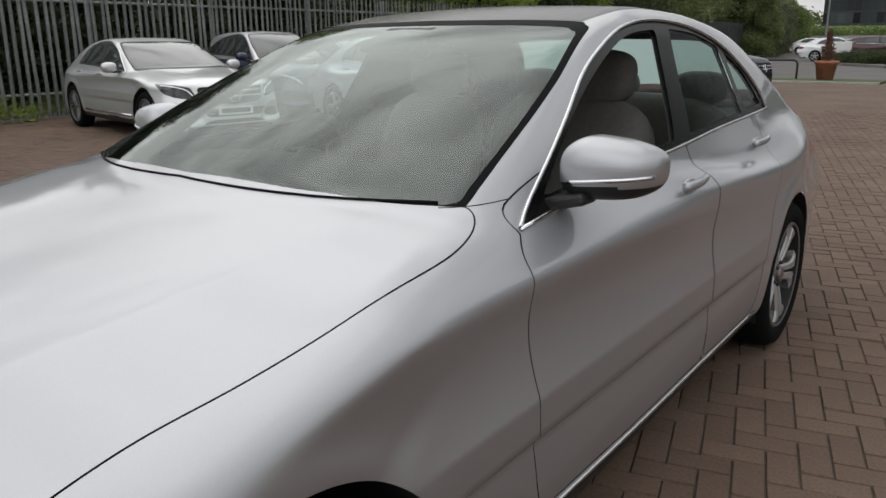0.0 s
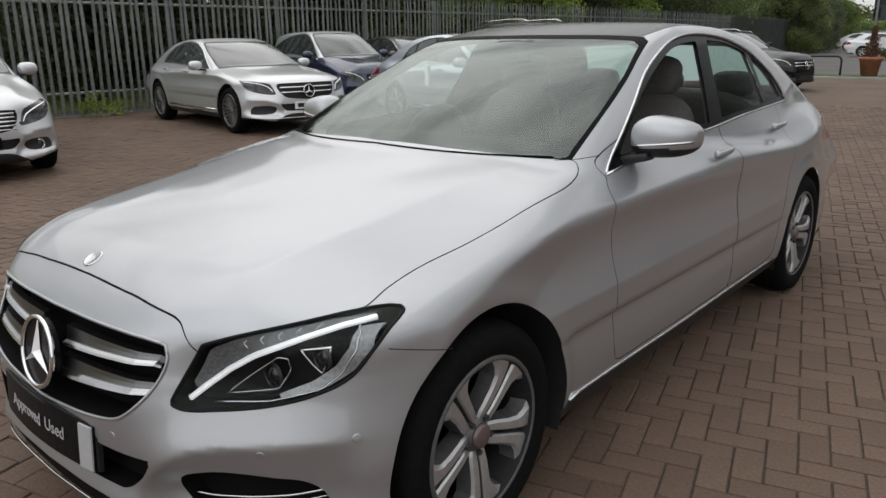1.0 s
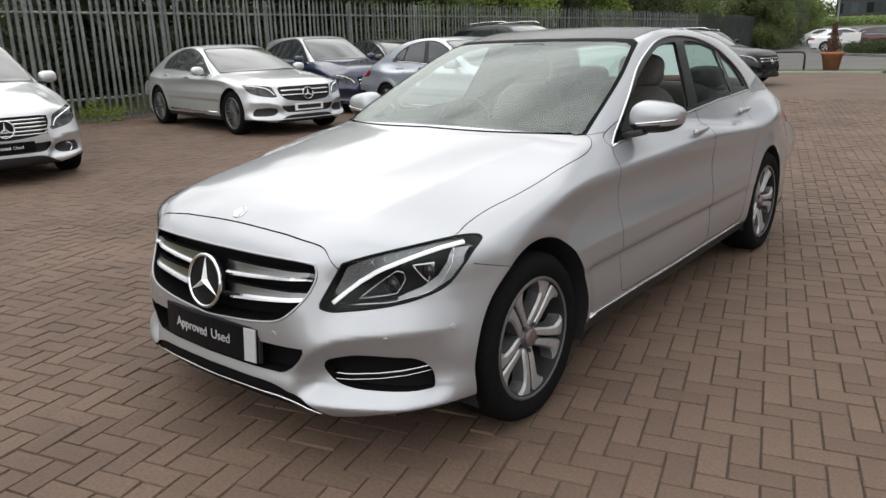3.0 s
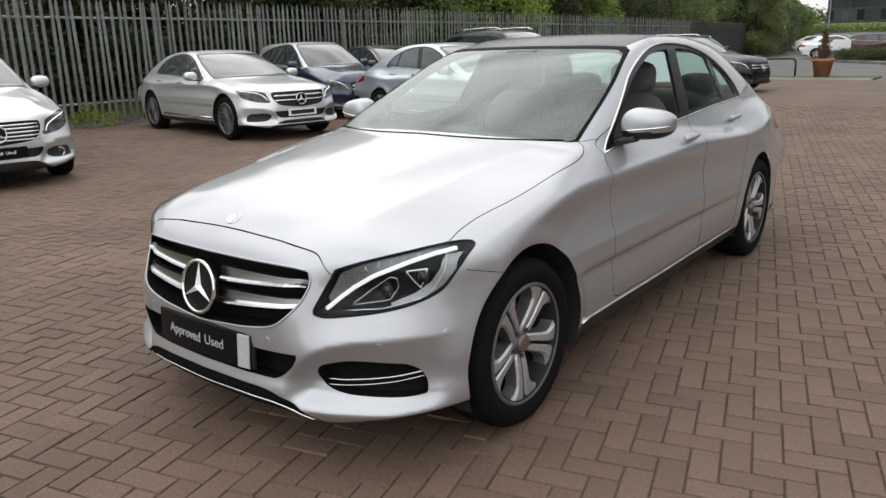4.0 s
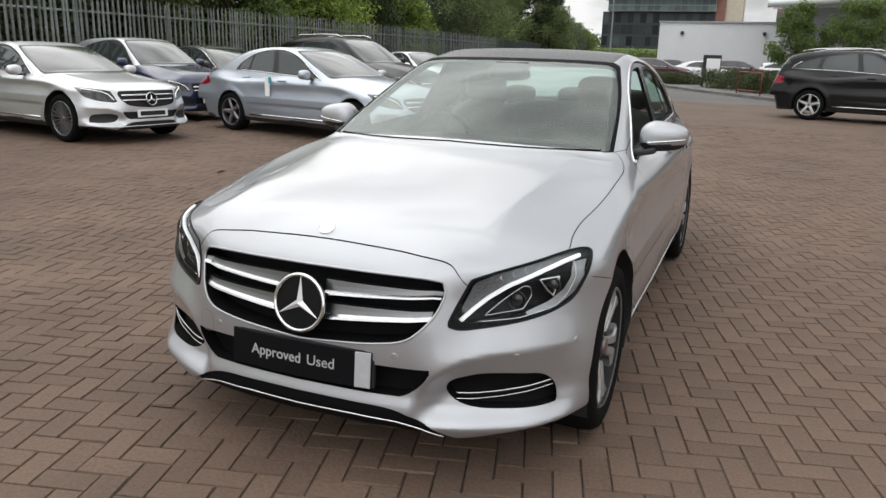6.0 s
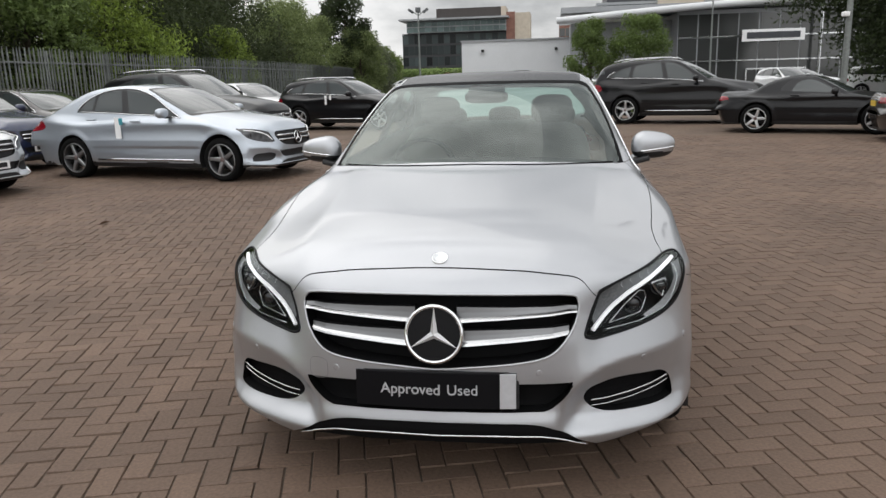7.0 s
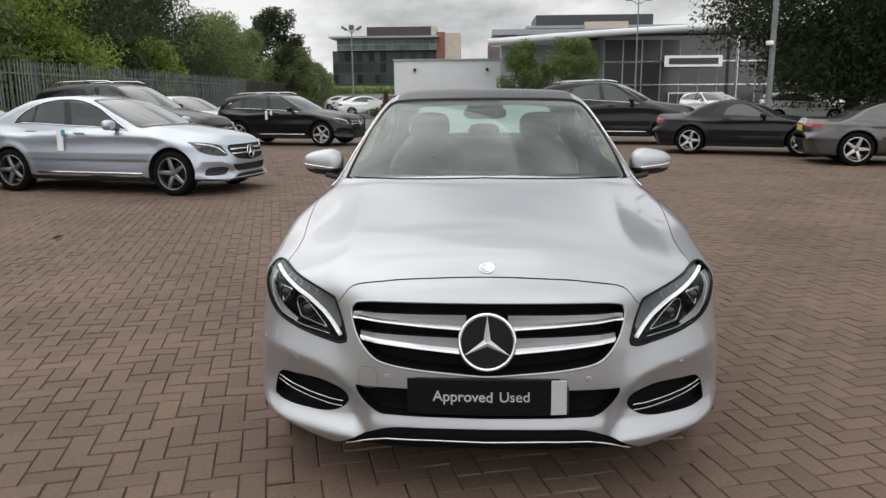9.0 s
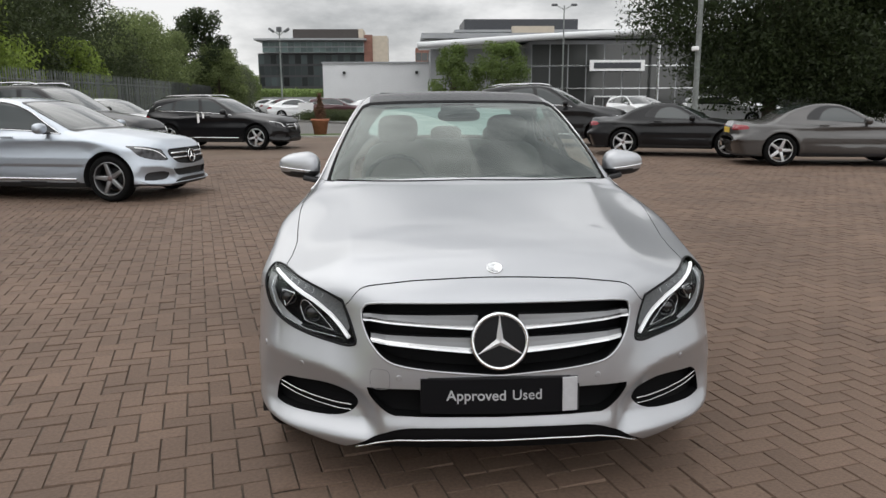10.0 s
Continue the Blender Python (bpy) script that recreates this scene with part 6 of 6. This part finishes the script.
# ---- the other parked cars ----
def other_car(name, label, place, head, coat, kind="saloon", wheelbase=2.84, front=0.79, rear=1.03, wide=1.0, tall=(0.95, 1.442), tyre=0.325, style="star", rim_face=ALLOY, roof=None, plate=True, group="parked cars", cell=0.04, rails=False, cell_coat=None, strip=False, sport=False, louvres=((0.655, 0.016), (0.59, 0.014)), fog=False):
    """A parked car: place is the middle of its front axle on the ground, head the way it faces, in degrees round from -y."""
    car = thing(name, label, "car", group, Matrix.Translation((*place, 0)) @ Matrix.Rotation(radians(head), 4, "Z"))
    k = tyre / 0.325
    field = body_field(kind)
    yk = [(-0.79, -front), (-0.43, -0.43 * k), (0.43, 0.43 * k), (2.84 - 0.43, wheelbase - 0.43 * k), (2.84 + 0.43, wheelbase + 0.43 * k), (3.87, wheelbase + rear)]
    zk = [(0, 0), (0.70, 0.70 * k), (0.95, tall[0]), (1.442, tall[1]), (1.6, tall[1] + 0.16)]
    P = {q: (warped(p, yk, zk, wide), p[1], turned(p, yk, zk, wide)) for q, p in car_pieces(kind, cell).items()}
    wy = lambda y: float(np.interp(y, *zip(*yk)))
    wz = lambda z: float(np.interp(z, *zip(*zk)))
    def panel(nm, key, mat, lab="", p=None):
        if key in P:
            v, f, n = p or P[key]
            return put(nm, mesh_of(nm, v, f, mat, n), car, lab)
    skins = {"body_shell": ("body", coat), "sill": ("sill", PLASTIC), "underside": ("underside", PLASTIC), "windscreen_surround": ("screen_edge", TRIM), "bumper_lip": ("lip", TRIM), "rear_screen": ("rear_screen", CAR_PANE), "windscreen": ("screen", CAR_PANE)}
    if "roof_panel" in P:
        skins["roof_panel"] = ("roof_panel", roof or coat)
    for nm, (key, mat) in skins.items():
        if key == "body" and cell_coat:
            v, f, _ = P["body"]
            upper = [q for q in f if v[q].mean(0)[1] > wy(0.62) and v[q].mean(0)[2] > wz(0.97)]
            a, b, c = piece(upper, v, P["body"][2])
            put("safety_cell", mesh_of("safety_cell", a, b, cell_coat, c), car, "silver pillars and roof frame")
            keep = {id(q) for q in upper}
            a, b, c = piece([q for q in f if id(q) not in keep], v, P["body"][2])
            put(nm, mesh_of(nm, a, b, mat, c), car)
        else:
            panel(nm, key, mat)
    if kind != "coupe":
        ring = rounded([(q if q < 2.1 or kind == "saloon" else 2.1 + (q - 2.1) * 1.75, r) for q, r in DLO_OUT], 3)
        if kind != "saloon":
            ring = ring[:18]
        xx = np.linspace(0.98, 0.4, 400)
        skin = [xx[np.argmax(field(np.stack([xx, 0 * xx + y, 0 * xx + z], 1)) < 0)] for y, z in ring]
        for s in (1, -1):
            bar("window_trim", [(s * wide * (x + 0.002), wy(y), wz(z)) for x, (y, z) in zip(skin, ring)], 0.010, SATIN, car, "chrome trim", 6, kind == "saloon")
    if sport:
        chin = [(wide * x, wy(y) - 0.012, wz(z)) for x, y, z in front_line([(-0.86, 0.30), (-0.80, 0.255), (-0.6, 0.235), (-0.35, 0.245), (0, 0.245), (0.35, 0.245), (0.6, 0.235), (0.80, 0.255), (0.86, 0.30)], 0.0, 40)]
        bar("front_splitter", chin, 0.014, coat, car, "thin front splitter", 6, flat=0.6)
    for s in (1, -1):
        panel("window_frame", "dlo", TRIM, p=half(P["dlo"], s))
        for key in ("pane_f", "pane_r", "pane_q"):
            if key in P:
                panel("side_window", key, CAR_PANE, p=half(P[key], s))
        lamp = half(P["lamp"], s)
        hl = put("head_lamp", mesh_of("head_lamp", lamp[0], lamp[1], LAMP_SMOKE, lamp[2]), car, "clear head lamp")
        top = [(s * wide * x, wy(y) - 0.012, wz(z)) for x, y, z in front_line([(0.52, 0.60), (0.56, 0.665), (0.64, 0.708), (0.74, 0.74), (0.81, 0.755)], 0.0, 8)]
        bar("light_bar", top, 0.006, LAMP_WHITE, hl, "bright light bar", 6)
        panel("tail_lamp", "tail", LAMP_RED, "red tail lamp", p=half(P["tail"], s))
        panel("bumper_vent", "fog", PLASTIC, "black bumper vent", p=half(P["fog"], s))
        if fog:
            fx, fz = 0.66, 0.345
            fm = Matrix.Translation((s * wide * fx, wy(on_front(fx, fz)) - 0.004, wz(fz))) @ Matrix.Rotation(radians(-90 + s * 14), 4, "Z")
            v, f = lathe([(0.052, -0.03), (0.052, 0.006), (0.044, 0.008), (0.040, -0.004)], 24)
            ring = put("fog_lamp", mesh_of("fog_lamp", v, f, CHROME), car, "round fog lamp in a chrome ring", fm)
            v, f = lathe([(0.041, -0.006), (0.03, 0.002), (0.001, 0.005)], 24)
            put("fog_lens", mesh_of("fog_lens", v, f, LAMP_SMOKE), ring, "clear lens")
        v, f = egg((s * wide * 0.955, wy(0.95), wz(1.02)), (0.11, 0.075, 0.075), 2.6, 18, 10)
        put("door_mirror", mesh_of("door_mirror", v, f, coat), car)
        part("mirror_arm", box(s * wide * 0.86, wy(0.93), wz(0.955), 0.12, 0.06, 0.03, 0.008), TRIM, car)
        for hy, hz in ((1.52, 0.90), (2.38, 0.93)) if kind != "coupe" else ((1.95, 0.91),):
            part("door_handle", box(s * wide * 0.905, wy(hy), wz(hz), 0.03, 0.19, 0.028, 0.01), coat, car)
        for a in (0.0, wheelbase):
            t = np.linspace(-0.3, np.pi + 0.3, 18)
            vv, ff = [], []
            for th in t:
                rad = 0.369 if a else 0.383
                xx = np.linspace(0.95, 0.6, 200)
                skin = xx[np.argmax(field(np.stack([xx, 0 * xx + (2.84 if a else 0.0) + rad * math.cos(th), np.maximum(0 * xx + 0.325 + rad * math.sin(th), 0.26)], 1)) < 0)]
                for r, x in ((rad * k, (skin - 0.006) * wide), (rad * k, 0.55), (0.2, 0.52)):
                    vv.append((s * x, a + r * math.cos(th), tyre + r * math.sin(th)))
            for i in range(len(t) - 1):
                ff += [(i * 3 + j, i * 3 + j + 1, i * 3 + j + 4, i * 3 + j + 3) for j in range(2)]
            put("arch_liner", mesh_of("arch_liner", vv, ff, PLASTIC), car)
            m = Matrix.Translation((s * (0.79 * wide - 0.005), a, tyre)) @ (Matrix() if s > 0 else Matrix.Rotation(math.pi, 4, "Z")) @ Matrix.Rotation(random.random() * 6, 4, "X")
            wheel_parts(car, m, style, tyre, 0.22, tyre * 0.72, rim_face, sides=32, full=False)
        if strip:
            bar("sill_strip", [(s * wide * 0.885, wy(y), wz(0.315)) for y in np.linspace(0.5, 2.35, 6)], 0.018, SATIN, car, "bright sill strip", 6)
        if rails:
            rr = [(s * wide * 0.52, wy(y), wz(z)) for y, z in ((1.55, 1.43), (1.7, 1.475), (2.2, 1.48), (2.9, 1.455), (3.2, 1.40))]
            bar("roof_rail", rr, 0.018, SATIN, car, "bright roof rail", 6)
    p = P["grille"]
    v, f = pocket(p, (0, 0.03, 0))
    g = put("grille", mesh_of("grille", v, f, PLASTIC, smooth=False), car, "dark grille with bright bars")
    for z0, h in louvres:
        pts = [(wide * x, wy(y) + 0.004, wz(z0)) for x, y in ((x, on_front(abs(x), z0)) for x in np.linspace(-0.43, 0.43, 11))]
        bar("grille_bar", pts, h, SATIN, g, "bright bar", 6, flat=1.0)
    star_badge(g, wy(on_front(0, 0.605)) - 0.012, wz(0.605), 0.09, tilt=-8)
    v, f = pocket(P["intake"], (0, 0.04, 0))
    put("intake", mesh_of("intake", v, f, PLASTIC, smooth=False), car)
    if plate:
        b = part("number_plate", box(0, wy(-0.80), wz(0.41), 0.52, 0.012, 0.11, 0.003), WHITE, car, "white plate with a dark bar")
        part("plate_bar", box(0, wy(-0.80) - 0.0075, wz(0.41), 0.43, 0.003, 0.062), TRIM, b)
    part("rear_plate", box(0, wy(3.87) + 0.004, wz(0.72), 0.5, 0.012, 0.11, 0.003), PLATE_YELLOW, car, "yellow rear plate")
    return car


CAR_PANE = material("car_pane", (0.035, 0.042, 0.042), 0.03, coat=0.7, ior=1.45)
PLATE_YELLOW = material("plate_yellow", (0.6, 0.42, 0.06), 0.4)
ALLOY_GREY = material("alloy_grey", (0.26, 0.26, 0.265), 0.35, 0.8, coat=0.3)
BRIGHT = paint("bright_silver_paint", (0.58, 0.59, 0.60))
BLUE_SILVER = paint("blue_silver_paint", (0.42, 0.46, 0.51))
WHITE_PAINT = material("white_car_paint", (0.72, 0.73, 0.74), 0.3, coat=1.0)
BLACK_PAINT = material("black_car_paint", (0.006, 0.006, 0.007), 0.35, coat=0.55, ior=1.2)
BLUE_PAINT = paint("dark_blue_paint", (0.010, 0.018, 0.055), 0.4)
GREY_PAINT = paint("grey_brown_paint", (0.055, 0.051, 0.049), 0.6)
RED_PAINT = material("red_car_paint", (0.05, 0.008, 0.012), 0.4, coat=0.4)

saloon2 = other_car("saloon_car", "pale blue-silver four-door saloon with five-spoke wheels", (-4.29, 8.30), 77.6, BLUE_SILVER, cell=0.03, style="star", plate=False, sport=True, rim_face=ALLOY_GREY, strip=True)
coupe_saloon = other_car("saloon_car", "low silver four-door coupe saloon parked by the fence", (-7.86, 6.09), 81.0, BRIGHT, wheelbase=2.874, front=0.85, rear=0.92, wide=1.03, tall=(0.93, 1.41), tyre=0.345, style="multi", cell=0.03, sport=True, rim_face=ALLOY_GREY, strip=True)
people_carrier = other_car("hatchback_car", "white-silver tall hatchback parked facing the lot", (-7.15, 1.25), 80, BRIGHT, "hatch", 2.70, 0.84, 0.78, 0.98, (1.0, 1.555), 0.325, "multi", plate=False, louvres=((0.688, 0.012), (0.65, 0.013), (0.61, 0.013), (0.57, 0.012), (0.532, 0.011)), fog=True)
blue_small = other_car("hatchback_car", "small dark blue hatchback with silver pillars", (-9.3, 9.4), 78, BLUE_PAINT, "hatch", 2.50, 0.72, 0.60, 0.96, (1.0, 1.56), 0.325, roof=BLACK_GLOSS, cell_coat=BRIGHT)
dark_suv = other_car("suv_car", "black estate with bright roof rails", (-6.5, 13.6), 78, BLACK_PAINT, "hatch", 2.9, 0.85, 1.05, 1.03, (1.1, 1.74), 0.36, rails=True)
gla = other_car("suv_car", "black compact sport utility car with chrome trim", (-4.40, 19.2), 76, BLACK_PAINT, "hatch", 2.70, 0.85, 0.87, 1.0, (0.98, 1.49), 0.345, plate=False, rails=True, strip=True)
big_suv = other_car("suv_car", "large black sport utility car on silver wheels", (5.45, 19.2), 73, BLACK_PAINT, "hatch", 2.915, 0.87, 1.02, 1.06, (1.16, 1.78), 0.38, rails=True, strip=True)
roadster = other_car("roadster_car", "black two-seat folding-roof roadster", (7.51, 14.98), 68, BLACK_PAINT, "coupe", 2.43, 0.80, 0.90, 1.0, (0.86, 1.30), 0.325)
roadster2 = other_car("roadster_car", "grey-brown two-seat folding-roof roadster", (9.85, 12.25), 78, GREY_PAINT, "coupe", 2.43, 0.80, 0.90, 1.0, (0.86, 1.30), 0.325)
# behind the first row
other_car("saloon_car", "dark saloon standing behind the first row", (-9.6, 12.3), 78, GREY_PAINT, cell=0.05)
far_white = other_car("saloon_car", "white saloon standing far back", (-8.3, 20.4), 60, WHITE_PAINT, cell=0.05)
far_hatch = other_car("hatchback_car", "white hatchback far back in the car park", (13.5, 40), 20, WHITE_PAINT, "hatch", 2.6, 0.85, 0.75, 0.97, (1.0, 1.5), 0.32, cell=0.05)
far_red = other_car("hatchback_car", "dark red hatchback far back in the car park", (1.0, 52), 100, RED_PAINT, "hatch", 2.6, 0.85, 0.75, 0.97, (1.0, 1.5), 0.32, cell=0.05)
for src, lab, spots in (
    (far_white, "white saloon far back in the car park", [(-6.6, 52.5, 95), (-1.0, 51.5, 95), (-12.5, 74, 80), (-10.5, 70, 85), (16, 44, 40), (19, 38, 60)]),
    (far_hatch, "white hatchback far back in the car park", [(10, 48, 15), (17.5, 36, 80), (21, 41, 10), (4, 58, 95)]),
    (far_red, "dark red hatchback far back in the car park", [(-9, 66, 90), (-4, 62, 80), (-4.0, 50.0, 100)]),
    (gla, "black compact sport utility car farther back", [(-7.6, 27.5, 50)]),
):
    for x, y, a in spots:
        tagged(copy_thing(src, Matrix.Translation((x, y, -0.03)) @ Matrix.Rotation(radians(a), 4, "Z")), lab)


# ---- single paving blocks beside the car ----
one = {}
for x, y, hx, hy in herringbone(26, near_strip):
    me = mesh_of("paving_block", paver_block(hx, hy, None), BLOCK_FACES, PAVER_ONE, smooth=False)
    for px, py in zip(x, y):
        put("paving_block", me, paved, m=Matrix.Translation((px, py, random.gauss(0, 0.0012))) @ Matrix.Rotation(TURN_PAVING, 4, "Z") @ Matrix.Rotation(random.gauss(0, 0.012), 4, "X") @ Matrix.Rotation(random.gauss(0, 0.008), 4, "Y"))


def approved_plate(car, y, z):
    """A black showroom plate with its two printed words."""
    plate = put("number_plate", None, car, "black plate printed Approved Used in white", Matrix.Translation((0, y, z)))
    part("plate_board", box(0, 0, 0, 0.52, 0.012, 0.11, 0.003), PLATE_BLACK, plate)
    for word, x, thick in (("Approved", -0.082, 0.0009), ("Used", 0.092, 0.0)):
        cu = bpy.data.curves.new("lettering", "FONT")
        cu.body, cu.size, cu.align_x, cu.align_y, cu.extrude, cu.offset = word, 0.05, "CENTER", "CENTER", 0.0006, thick
        cu.materials.append(WHITE)
        put("lettering", cu, plate, "white lettering", Matrix.Translation((x, -0.0075, 0.0)) @ Matrix.Rotation(radians(90), 4, "X"))


approved_plate(people_carrier, -0.86, 0.41)


def tag_on(car, x, y, z, w, h, mat, name="protective_strip"):
    part(name, box(x, y, z, 0.004, w, h, 0.0), mat, car, "white protective film on the door")


TEAL = material("teal_film", (0.05, 0.30, 0.36), 0.4)
tag_on(saloon2, -0.912, 1.86, 0.80, 0.11, 0.32, WHITE)
tag_on(saloon2, -0.915, 1.79, 0.90, 0.07, 0.10, TEAL)
tag_on(gla, -0.915, 1.72, 0.88, 0.07, 0.26, WHITE)
tag_on(gla, -0.915, 1.56, 0.95, 0.06, 0.14, WHITE)
